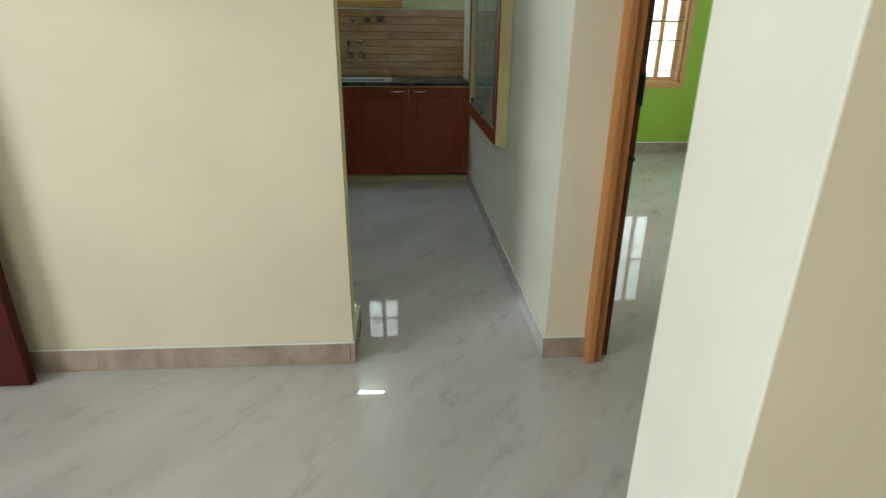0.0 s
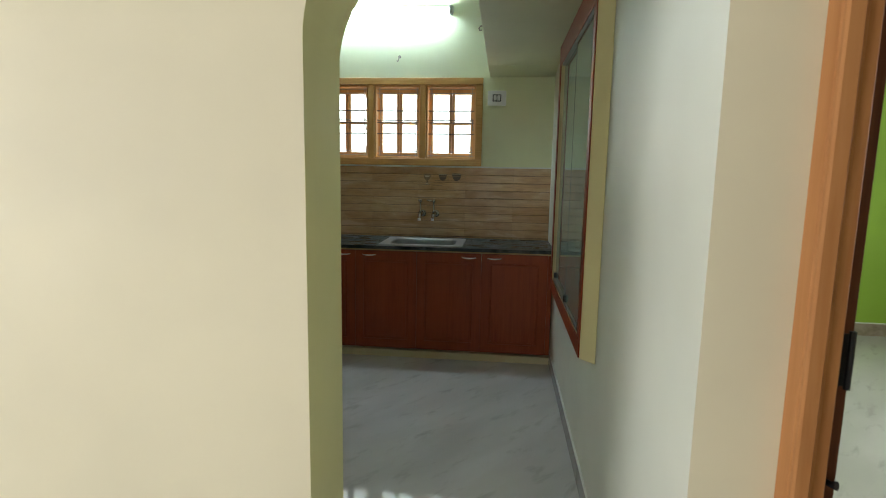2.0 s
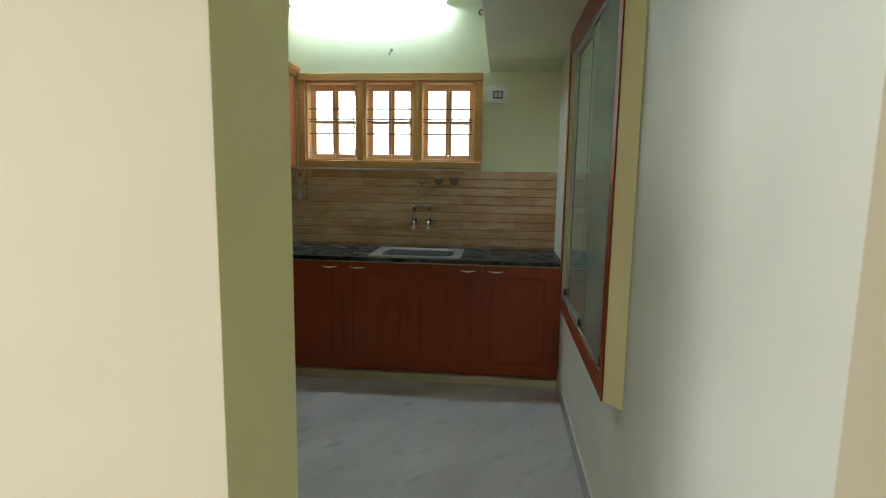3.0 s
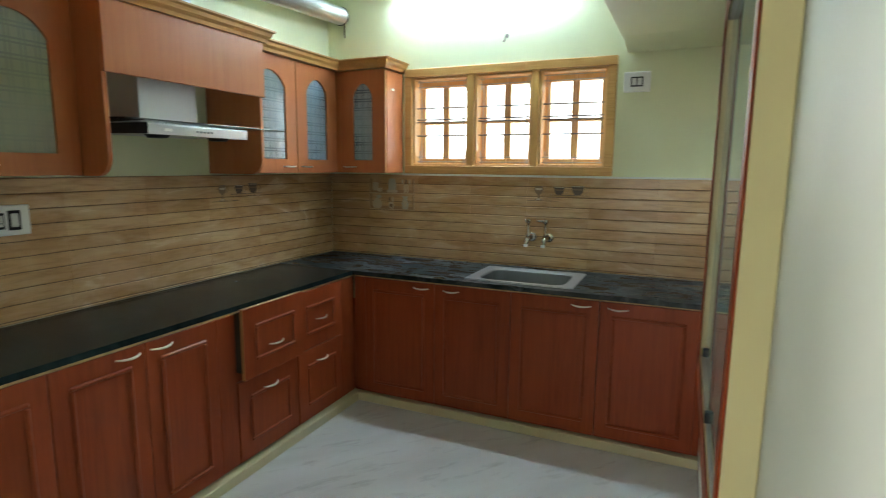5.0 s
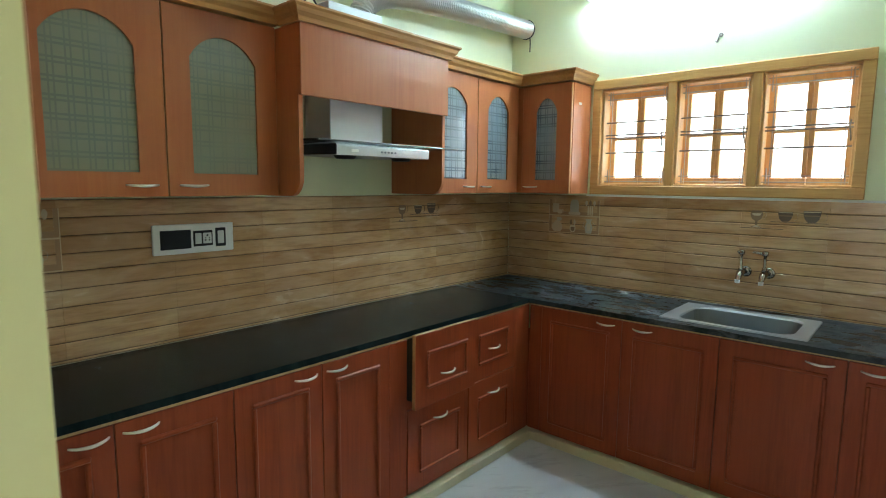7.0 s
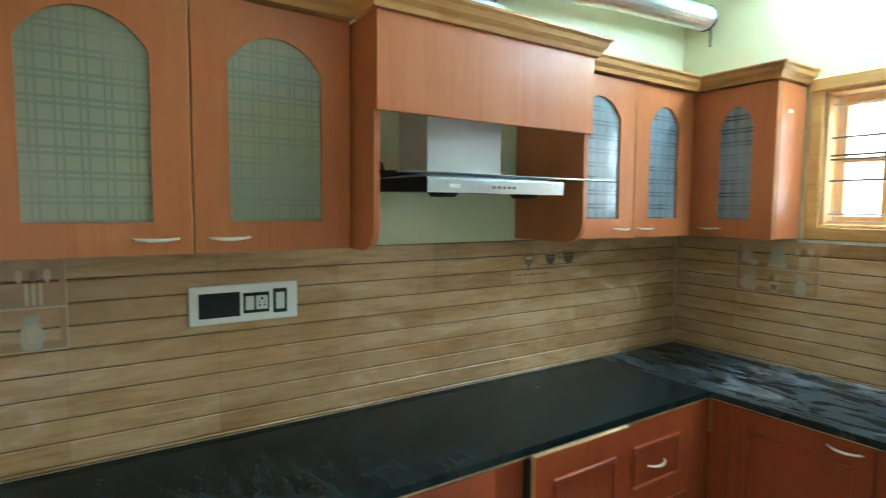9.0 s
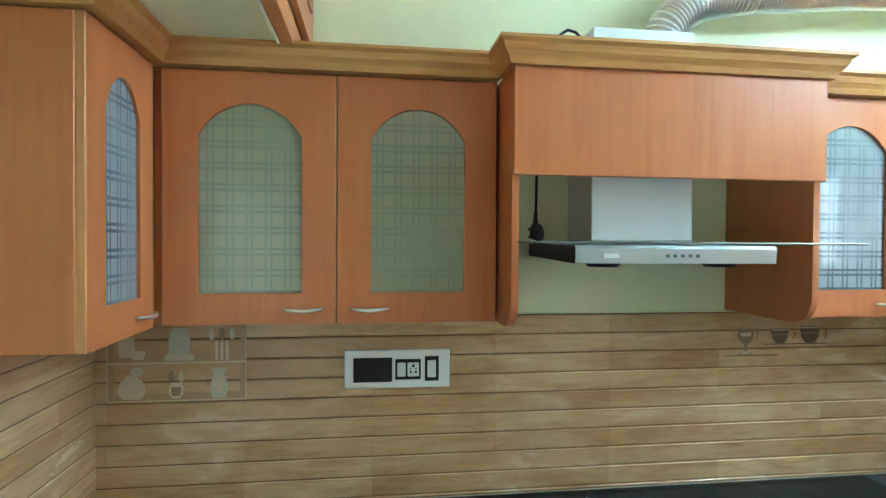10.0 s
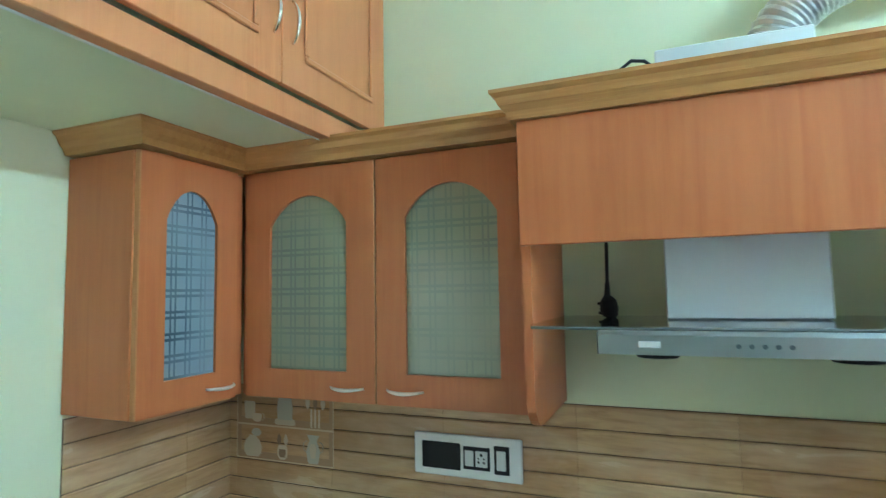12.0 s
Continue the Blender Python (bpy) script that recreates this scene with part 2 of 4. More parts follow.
FLOOR, SKIRT, GRANITE, WALLTILE, FOIL = make_floor(), make_skirt(), make_granite("black_granite", 0.09, (0.20, 0.27, 0.26)), make_wall_tile(), make_foil()
# Printed plaid is real; the window's reflection is put into the bluer tint.
PLAID = make_plaid("plaid_frosted_glass", 0.95, (0.27, 0.33, 0.36), (0.19, 0.25, 0.29))
FAINT = make_plaid("faint_plaid_frosted_glass", 0.30, (0.305, 0.315, 0.215), (0.22, 0.23, 0.148))
DUSTY = make_granite("dusty_black_granite", 0.85, (0.44, 0.46, 0.48))
SMOKED = make_glass("grey_tinted_canopy_glass", (0.62, 0.68, 0.67))
GROUT = material("dark_brown_tile_joint", (0.13, 0.075, 0.038), 0.8)
GLASSEDGE = material("ground_glass_edge", (0.10, 0.115, 0.11), 0.25)
FLOORJOINT = material("grey_floor_joint", (0.46, 0.45, 0.44), 0.3)
GLASS = make_glass("clear_green_tinted_glass", (0.80, 0.93, 0.86))
FROST = make_glass("sea_green_satin_glass", (0.33, 0.46, 0.39), 0.008)
FROST.node_tree.nodes["Principled BSDF"].inputs["Transmission Weight"].default_value = 0.2
FROST.node_tree.nodes["Principled BSDF"].inputs["Specular IOR Level"].default_value = 0.9
SKYGLOW = glow("bright_overcast_distance", (0.95, 0.945, 1.0), 4.4)
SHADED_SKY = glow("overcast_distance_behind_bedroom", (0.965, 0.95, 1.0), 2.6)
TUBEGLOW = glow("tube_light_glow", (0.67, 0.91, 1.04), 98.0)

# ---------------------------------------------------------------- building helpers


def part(name, bm, mat, parent=None, label="", smooth=False):
    """Links a bmesh as one mesh object, under a thing or a part."""
    bmesh.ops.recalc_face_normals(bm, faces=bm.faces)
    me = bpy.data.meshes.new(name)
    bm.to_mesh(me)
    bm.free()
    me.materials.append(mat)
    if smooth:
        for p in me.polygons:
            p.use_smooth = True
    ob = new(name, me)
    if parent is not None:
        ob.parent = parent
        if parent.type == "EMPTY":
            ob.matrix_parent_inverse = parent.matrix_basis.inverted()
    if label:
        ob["label"] = label
    return ob


def thing(name, at, label, category, group=""):
    ob = new(name)
    ob.empty_display_size = 0.1
    ob.matrix_basis = at if isinstance(at, Matrix) else Matrix.Translation(at)
    return tagged(ob, label, category, group)


def brick(bm, lo, hi, bevel=0.0, m=None, segments=1):
    """Adds a box from lo to hi to bm, with bevelled edges."""
    made = bmesh.ops.create_cube(bm, size=1.0)["verts"]
    for v in made:
        v.co = Vector([l + (c + 0.5) * (h - l) for c, l, h in zip(v.co, lo, hi)])
    if bevel:
        edges = list({e for v in made for e in v.link_edges})
        made = bmesh.ops.bevel(bm, geom=edges, offset=bevel, segments=segments, affect="EDGES", profile=0.6)["verts"]
    if m is not None:
        bmesh.ops.transform(bm, matrix=m, verts=list(made))
    return made


def box(name, lo, hi, mat, parent=None, bevel=0.003, m=None, label="", segments=1):
    bm = bmesh.new()
    brick(bm, lo, hi, bevel, m, segments)
    return part(name, bm, mat, parent, label)


def sweep(bm, points, radius, sides=10, m=None, flat=1.0, closed_ends=True):
    """A tube along points; radius may be a list."""
    pts = [Vector(p) for p in points]
    rings = []
    side = None
    for i, p in enumerate(pts):
        d = (pts[min(i + 1, len(pts) - 1)] - pts[max(i - 1, 0)]).normalized()
        if side is None:
            side = d.cross(Vector((0, 0, 1)) if abs(d.z) < 0.9 else Vector((1, 0, 0))).normalized()
        side = (side - d * side.dot(d)).normalized()
        up = d.cross(side)
        r = radius[i] if isinstance(radius, (list, tuple)) else radius
        ring = []
        for k in range(sides):
            a = 2 * math.pi * k / sides
            ring.append(bm.verts.new(p + side * math.cos(a) * r + up * math.sin(a) * r * flat))
        rings.append(ring)
    for a, b in zip(rings, rings[1:]):
        for k in range(sides):
            bm.faces.new((a[k], a[(k + 1) % sides], b[(k + 1) % sides], b[k]))
    if closed_ends:
        bm.faces.new(rings[0][::-1])
        bm.faces.new(rings[-1])
    if m is not None:
        bmesh.ops.transform(bm, matrix=m, verts=[v for r in rings for v in r])


def prism(bm, outline, depth0, depth1, m=None):
    """Extrudes a closed outline of (x, z) from y = depth0 to depth1."""
    a = [bm.verts.new((x, depth0, z)) for x, z in outline]
    b = [bm.verts.new((x, depth1, z)) for x, z in outline]
    n = len(a)
    bm.faces.new(a)
    bm.faces.new(b[::-1])
    for i in range(n):
        bm.faces.new((a[i], b[i], b[(i + 1) % n], a[(i + 1) % n]))
    if m is not None:
        bmesh.ops.transform(bm, matrix=m, verts=a + b)


def moulding(bm, profile, path, m=None):
    """Sweeps a profile of (out, z) along a plan path of (x, y); out is to the right of the path, corners mitred."""
    pts = [Vector((*p, 0)) for p in path]
    rings = []
    for i, p in enumerate(pts):
        d0 = (p - pts[i - 1]).normalized() if i else (pts[1] - p).normalized()
        d1 = (pts[i + 1] - p).normalized() if i < len(pts) - 1 else d0
        n0, n1 = Vector((d0.y, -d0.x, 0)), Vector((d1.y, -d1.x, 0))
        nrm = (n0 + n1)
        nrm = nrm / nrm.dot(n0)
        rings.append([bm.verts.new(p + nrm * o + Vector((0, 0, z))) for o, z in profile])
    k = len(profile)
    for a, b in zip(rings, rings[1:]):
        for i in range(k):
            bm.faces.new((a[i], a[(i + 1) % k], b[(i + 1) % k], b[i]))
    bm.faces.new(rings[0])
    bm.faces.new(rings[-1][::-1])
    if m is not None:
        bmesh.ops.transform(bm, matrix=m, verts=[v for r in rings for v in r])


def bow_handle(parent, x, z, m, length=0.10, mat=None, upright=False):
    """A thin bowed metal pull, in the plane of a door front at local y = 0."""
    bm = bmesh.new()
    pts, radii = [], []
    for i in range(13):
        s = i / 12
        u = (s - 0.5) * length
        out = -0.004 - 0.022 * math.sin(math.pi * s) ** 0.7
        drop = -0.003 * math.sin(math.pi * s)
        pts.append((x + drop, out, z + u) if upright else (x + u, out, z + drop))
        radii.append(0.0033 + 0.0021 * math.sin(math.pi * s))
    sweep(bm, pts, radii, 8, m)
    return part("handle", bm, mat or SATIN, parent, "bowed satin metal handle", smooth=True)


def arch_points(x0, x1, z_spring, z_top, n=12):
    """From the right springing over the top to the left one."""
    cx, a, b = (x0 + x1) / 2, (x1 - x0) / 2, z_top - z_spring
    s0 = radians(36)      # the curve meets the uprights in a blunt shoulder
    turns = [s0 + (math.pi - 2 * s0) * i / n for i in range(n + 1)]
    return [(cx + a * math.cos(t) / math.cos(s0), z_spring + b * (math.sin(t) - math.sin(s0)) / (1 - math.sin(s0))) for t in turns]

# ---------------------------------------------------------------- structure
XL, XR, YB, YF = -1.70, 0.90, 6.40, 3.22      # kitchen: left, right, back wall and the inner face of the front wall
YH = 2.91                                     # hall side of the front wall
CEIL = 2.98
BACK, LEFT, FRONT, RIGHT = 0, 90, 180, -90    # turns that set a local front on each wall


def two_paints(ob, second, test):
    """Gives the faces that pass the test a second paint."""
    ob.data.materials.append(second)
    for p in ob.data.polygons:
        if test(p.normal, p.center):
            p.material_index = len(ob.data.materials) - 1


def structure(ob):
    return tagged(ob, kind="structure")


def walls_of(name, bricks, mat):
    bm = bmesh.new()
    for lo, hi in bricks:
        brick(bm, lo, hi)
    return structure(part(name, bm, mat))


def front_wall():
    """The wall between hall and kitchen, with an arched passage and a door opening."""
    x0, x1, spring, top = 0.124, XR, 1.65, 2.10
    bm = bmesh.new()
    brick(bm, (-3.2, YH, 0), (x0, YF, CEIL))
    brick(bm, (x1, YH, 0), (1.07, YF, CEIL))
    brick(bm, (1.07, YH, 2.10), (2.03, YF, CEIL))
    brick(bm, (2.03, YH, 0), (4.55, YF, CEIL))
    # a half arch, that springs from the left and runs into the right wall
    pts = [(x1 - (x1 - x0) * math.sin(radians(a)), spring + (top - spring) * math.cos(radians(a))) for a in range(0, 91, 3)]
    low = [(bm.verts.new((x, YH, z)), bm.verts.new((x, YF, z))) for x, z in pts]
    high = [(bm.verts.new((x, YH, CEIL)), bm.verts.new((x, YF, CEIL))) for x, z in pts]
    for i in range(len(pts) - 1):
        (a, b), (c, d) = low[i], low[i + 1]
        (e, f), (g, h) = high[i], high[i + 1]
        for loop in ((a, c, g, e), (b, f, h, d), (a, b, d, c), (e, g, h, f)):
            bm.faces.new(loop)
    for v in bm.verts:      # the passage flares a little towards the kitchen
        if v.co.y > YF - 0.01 and x0 - 0.001 < v.co.x < x1:
            v.co.x -= 0.021 * (x1 - v.co.x) / (x1 - x0)
    ob = structure(part("wall_front", bm, HALL_PAINT))
    two_paints(ob, KITCHEN_PAINT, lambda n, c: n.y > 0.5)
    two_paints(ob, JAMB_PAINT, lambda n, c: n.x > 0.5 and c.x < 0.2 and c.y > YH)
    two_paints(ob, LIT_MINT_PAINT, lambda n, c: n.x < -0.5 and abs(c.x - x1) < 0.01)


front_wall()
walls_of("wall_kitchen_left", [((XL - 0.2, YF, 0), (XL, YB + 0.23, CEIL))], KITCHEN_PAINT)
WX0, WX1, WZ0, WZ1 = -1.072, 0.334, 1.440, 2.141     # kitchen window
walls_of("wall_kitchen_back", [
    ((XL, YB, 0), (WX0, YB + 0.23, CEIL)), ((WX1, YB, 0), (XR, YB + 0.23, CEIL)),
    ((WX0, YB, 0), (WX1, YB + 0.23, WZ0)), ((WX0, YB, WZ1), (WX1, YB + 0.23, CEIL))], KITCHEN_PAINT)
CY0, CY1, CZ0, CZ1 = 4.11, 5.36, 0.72, 2.06          # recess of the wall showcase
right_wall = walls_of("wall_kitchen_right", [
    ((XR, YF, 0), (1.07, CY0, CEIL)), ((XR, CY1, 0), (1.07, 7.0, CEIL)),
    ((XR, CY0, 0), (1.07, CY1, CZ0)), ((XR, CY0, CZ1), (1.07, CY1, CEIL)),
    ((1.045, CY0, CZ0), (1.07, CY1, CZ1))], LIT_MINT_PAINT)
BX0, BX1, BZ0, BZ1 = 2.36, 3.36, 0.70, 2.05          # bedroom window
walls_of("wall_bedroom_far", [
    ((1.07, 7.0, 0), (BX0, 7.2, CEIL)), ((BX1, 7.0, 0), (4.55, 7.2, CEIL)),
    ((BX0, 7.0, 0), (BX1, 7.2, BZ0)), ((BX0, 7.0, BZ1), (BX1, 7.2, CEIL))], GREEN_PAINT)
# the unseen opening is added to let the bedroom fill lamp in
walls_of("wall_bedroom_right", [
    ((4.37, YF, 0), (4.55, 3.60, CEIL)), ((4.37, 5.0, 0), (4.55, 7.0, CEIL)),
    ((4.37, 3.60, 0), (4.55, 5.0, 0.85)), ((4.37, 3.60, 2.15), (4.55, 5.0, CEIL))], WHITE_PAINT)
# unseen west and south openings, added to let the hall lamps in
walls_of("wall_hall_west", [
    ((-3.4, -2.6, 0), (-3.2, -0.65, CEIL)), ((-3.4, 1.25, 0), (-3.2, 3.23, CEIL)),
    ((-3.4, -0.65, 0), (-3.2, 1.25, 0.85)), ((-3.4, -0.65, 2.15), (-3.2, 1.25, CEIL))], HALL_PAINT)
walls_of("wall_hall_south", [
    ((-3.4, -2.8, 0), (-1.45, -2.6, CEIL)), ((0.25, -2.8, 0), (3.2, -2.6, CEIL)),
    ((-1.45, -2.8, 0), (0.25, -2.6, 0.7)), ((-1.45, -2.8, 2.1), (0.25, -2.6, CEIL))], HALL_PAINT)
walls_of("wall_hall_east", [((3.0, -2.6, 0), (3.2, 1.54, CEIL))], HALL_PAINT)
walls_of("wall_passage_end", [((2.6, 1.83, 0), (2.8, YH, CEIL))], HALL_PAINT)
bm = bmesh.new()
brick(bm, (0.785, 1.54, 0), (3.2, 1.83, CEIL), 0.002)
# Cream wall; daylight on its left face is put in as paler mint.
two_paints(structure(part("wall_hall_stub", bm, HALL_PAINT)), LIT_MINT_PAINT, lambda n, c: n.x < -0.5)
structure(box("ceiling", (-3.4, -2.8, CEIL), (4.55, 7.2, CEIL + 0.12), WHITE_PAINT, bevel=0))

# loft slabs: over the front wall and along the right wall
structure(box("loft_slab_front", (XL, YF, 2.178), (0.36, 3.80, 2.240), KITCHEN_PAINT, bevel=0.004))
bm = bmesh.new()
brick(bm, (0.375, YF, 2.185), (XR, YB, 2.265), 0.005)
structure(part("loft_slab_right", bm, KITCHEN_PAINT))
bm = bmesh.new()
outline = [(YB - 0.002, 2.187), (YB - 0.002, 2.150), (YB - 0.06, 2.152), (YB - 0.16, 2.165), (YB - 0.30, 2.187)]
a = [bm.verts.new((0.385, y, z)) for y, z in outline]
b = [bm.verts.new((XR - 0.004, y, z)) for y, z in outline]
bm.faces.new(a), bm.faces.new(b[::-1])
for i in range(len(a)):
    bm.faces.new((a[i], b[i], b[(i + 1) % len(a)], a[(i + 1) % len(a)]))
structure(part("loft_haunch", bm, KITCHEN_PAINT))


def skirting(name, x0, y0, x1, y1, h=0.092, mat=SKIRT):
    """Skirting tiles along a wall, with a pale top line."""
    lo, hi = (min(x0, x1), min(y0, y1), 0.0), (max(x0, x1), max(y0, y1), h)
    ob = structure(box(name, lo, hi, mat, bevel=0.002))
    lo2, hi2 = (lo[0] + 0.001, lo[1] + 0.001, h), (hi[0] - 0.001, hi[1] - 0.001, h + 0.009)
    part_bm = bmesh.new()
    brick(part_bm, lo2, hi2, 0.001)
    part("paint_line", part_bm, WHITE_PAINT, ob, "pale paint line along the top")
    return ob


skirting("baseboard_hall", -3.2, YH - 0.010, 0.1115, YH)
skirting("baseboard_jamb", 0.112, YH - 0.0098, 0.132, YF - 0.004)
skirting("baseboard_stub", XR - 0.010, YH - 0.010, 1.068, YH)
skirting("baseboard_kitchen_right", XR - 0.010, YH, XR, 5.785, mat=FLOOR)
skirting("baseboard_bedroom_far", 1.07, 6.988, 4.37, 7.0, 0.11)
skirting("baseboard_bedroom_right", 4.358, YF, 4.37, 6.988, 0.11)

# backdrops outside the windows
for name, x0, x1, y, z0, z1 in (("backdrop_kitchen", -1.75, 0.95, 6.95, 0.9, 2.8), ("backdrop_bedroom", 1.6, 4.3, 7.75, 0.2, 2.8)):
    bm = bmesh.new()
    bm.faces.new([bm.verts.new(p) for p in ((x0, y, z0), (x1, y, z0), (x1, y, z1), (x0, y, z1))])
    structure(part(name, bm, SKYGLOW if name == "backdrop_kitchen" else SHADED_SKY))

# ---------------------------------------------------------------- windows


def window(name, x0, x1, z0, z1, y, lights, label, border=0.055, depth=0.10):
    """A wooden window of several lights, seen from inside, with an iron grille and closed outer shutters of glass."""
    w = thing(name, (x0, y, z0), label, "window")
    w["kind"] = "structure"
    bm = bmesh.new()
    brick(bm, (x0, y - 0.015, z1 - border), (x1, y + depth, z1), 0.004)
    brick(bm, (x0, y - 0.015, z0), (x1, y + depth, z0 + border), 0.004)
    brick(bm, (x0, y - 0.012, z0 + border), (x0 + border, y + depth, z1 - border), 0.004)
    brick(bm, (x1 - border, y - 0.012, z0 + border), (x1, y + depth, z1 - border), 0.004)
    part("window_frame", bm, TEAK_ALONG, w)
    inner = (x1 - x0 - 2 * border) / lights
    for i in range(1, lights):
        cx = x0 + border + inner * i
        box("mullion", (cx - 0.024, y - 0.012, z0 + border), (cx + 0.024, y + depth, z1 - border), TEAK, w, 0.004)
    for i in range(lights):
        a = x0 + border + inner * i + (0.024 if i else 0)
        b = x0 + border + inner * (i + 1) - (0.024 if i < lights - 1 else 0)
        lo, hi = z0 + border, z1 - border
        # inner bead round the opening
        bm = bmesh.new()
        for s in ((a, lo, b, lo + 0.014), (a, hi - 0.014, b, hi), (a, lo + 0.014, a + 0.014, hi - 0.014), (b - 0.014, lo + 0.014, b, hi - 0.014)):
            brick(bm, (s[0], y + 0.012, s[1]), (s[2], y + depth, s[3]), 0.003)
        part("bead", bm, SASH, w)
        # outer shutters: two leaves that meet in the middle, with a rail half way
        mid = (a + b) / 2
        yo = y + depth + 0.012
        for p, q in ((a, mid - 0.001), (mid + 0.001, b)):
            bm = bmesh.new()
            zm = lo + (hi - lo) * 0.495
            for s in ((p, lo, q, lo + 0.05), (p, hi - 0.06, q, hi), (p, lo + 0.05, p + (0.046 if p == a else 0.022), hi - 0.06), (q - (0.046 if q == b else 0.022), lo + 0.05, q, hi - 0.06),
                      (p + 0.022, zm - 0.009, q - 0.022, zm + 0.009)):
                brick(bm, (s[0], yo, s[1]), (s[2], yo + 0.035, s[3]), 0.003)
            leaf = part("shutter", bm, SASH, w)
            bm = bmesh.new()
            brick(bm, (p + 0.02, yo + 0.014, lo + 0.045), (q - 0.02, yo + 0.019, hi - 0.055))
            pane = part("pane", bm, GLASS, leaf)
            pane.visible_shadow = False
        # iron grille: thin bars with a fret along the edge
        yg = y + 0.055
        bm = bmesh.new()
        for f in (0.115, 0.885):
            x = a + (b - a) * f
            sweep(bm, [(x, yg, lo + 0.004), (x, yg, hi - 0.004)], 0.0026, 6)
        for f in (0.045, 0.10, 0.90, 0.955):
            z = lo + (hi - lo) * f
            sweep(bm, [(a + 0.004, yg, z), (b - 0.004, yg, z)], 0.0036, 6)
        for fx in (0.08, 0.92):
            for z0_, z1_ in ((0.03, 0.17), (0.84, 0.98)):
                x = a + (b - a) * fx
                sweep(bm, [(x, yg, lo + (hi - lo) * z0_), (x, yg, lo + (hi - lo) * z1_)], 0.004, 6)
        part("grille", bm, GRILLE, w, "thin silver-painted iron window grille")
        # middle bars of the same grille, their backlit darkness put into the colour
        for f in (0.345, 0.50, 0.53, 0.66):
            bm = bmesh.new()
            z = lo + (hi - lo) * f
            sweep(bm, [(a + 0.004, yg, z), (b - 0.004, yg, z)], 0.0046, 8)
            part("grille_bar", bm, IRON, w, "grille bar across the window, coloured dark as if backlit")
        # casement stay
        bm = bmesh.new()
        zz = lo + (hi - lo) * 0.42
        sweep(bm, [(b - 0.02, y + 0.008, zz - 0.02), (b - 0.02, y - 0.012, zz), (b - 0.026, y - 0.014, zz + 0.05), (b - 0.022, y - 0.008, zz + 0.075)], 0.004, 6)
        part("window_stay", bm, IRON, w)
    return w


window("window_1", WX0, WX1, WZ0, WZ1, YB, 3, "honey teak three-light window with iron grille over the sink counter")
window("window_2", BX0, BX1, BZ0, BZ1, 7.0, 2, "honey teak window with iron grille in the green bedroom wall")
box("sill_line", (WX0 - 0.02, YB - 0.012, 1.426), (XR - 0.001, YB - 0.0005, 1.438), WHITE_PAINT, None, 0.001)["kind"] = "structure"

# ---------------------------------------------------------------- doors


def bedroom_door():
    d = thing("door_1", (1.07, 2.85, 0), "orange-brown wooden door frame with an open dark door leaf", "door")
    d["kind"] = "structure"
    for x0, x1, side in ((1.062, 1.128, 1), (1.972, 2.038, -1)):
        bm = bmesh.new()
        brick(bm, (x0, 2.866, 0), (x1, 2.985, 2.10), 0.003)
        out = x0 if side > 0 else x1 - 0.032
        brick(bm, (out, 2.850, 0), (out + 0.032, 2.866, 2.10), 0.004)
        edge = out + 0.032 if side > 0 else out - 0.007
        brick(bm, (edge, 2.858, 0), (edge + 0.007, 2.866, 2.10), 0.002)
        part("door_post", bm, FRAMEWOOD, d)
    box("door_head", (1.062, 2.850, 2.10), (2.038, 2.985, 2.17), FRAMEWOOD, d, 0.004)
    m = pose(1.160, 2.893, 0, 0, 0, 88)
    bm = bmesh.new()
    brick(bm, (0, 0, 0.01), (0.82, 0.044, 2.08), 0.0015, m)
    leaf = part("door_leaf", bm, LEAFWOOD, d, "worn dark brown wooden door leaf")
    for z0, z1 in ((0.18, 0.80), (1.08, 1.92)):
        bm = bmesh.new()
        brick(bm, (0.12, -0.008, z0), (0.70, 0.0, z1), 0.006, m)
        part("panel", bm, LEAFWOOD, leaf)
    for z in (1.07,):
        bm = bmesh.new()
        brick(bm, (-0.003, 0.004, z - 0.05), (0.001, 0.024, z + 0.05), 0.001, m)
        sweep(bm, [(-0.004, 0.004, z - 0.055), (-0.004, 0.004, z + 0.055)], 0.006, 8, m)
        part("hinge", bm, BLACK, leaf, "black butt hinge")
    bm = bmesh.new()
    sweep(bm, [(0.0, 0.020, 0.83), (-0.012, 0.014, 0.83), (-0.020, 0.008, 0.832)], [0.006, 0.006, 0.009], 8, m)
    part("hook", bm, BLACK, leaf)


bedroom_door()


def hall_door_leaf():
    d = thing("hall_door", (-1.5, 2.82, 0), "dark maroon panelled wooden door standing open against the cream wall", "door")
    m = Matrix.Translation((-1.985, 2.80, 0))
    bm = bmesh.new()
    brick(bm, (0, 0, 0.008), (0.93, 0.042, 2.06), 0.006, m)
    leaf = part("door_leaf", bm, DOORWOOD, d)
    for z0, z1 in ((0.16, 0.92), (1.06, 1.92)):
        for x0, x1 in ((0.10, 0.43), (0.50, 0.83)):
            bm = bmesh.new()
            brick(bm, (x0, -0.010, z0), (x1, 0.0, z1), 0.008, m, 2)
            part("panel", bm, DOORWOOD, leaf)
    bm = bmesh.new()
    sweep(bm, [(0.88, 0, 0.98), (0.88, -0.05, 0.98)], [0.012, 0.010], 10, m)
    sweep(bm, [(0.885, -0.05, 0.98), (0.78, -0.055, 0.98)], 0.009, 8, m)
    part("door_handle", bm, CHROME, leaf, "steel lever handle")
    bm = bmesh.new()
    for z in (0.3, 1.7):
        brick(bm, (0.0, 0.042, z - 0.05), (0.06, 0.108, z + 0.05), 0.002, m)
    part("hinge", bm, BLACK, leaf)


hall_door_leaf()

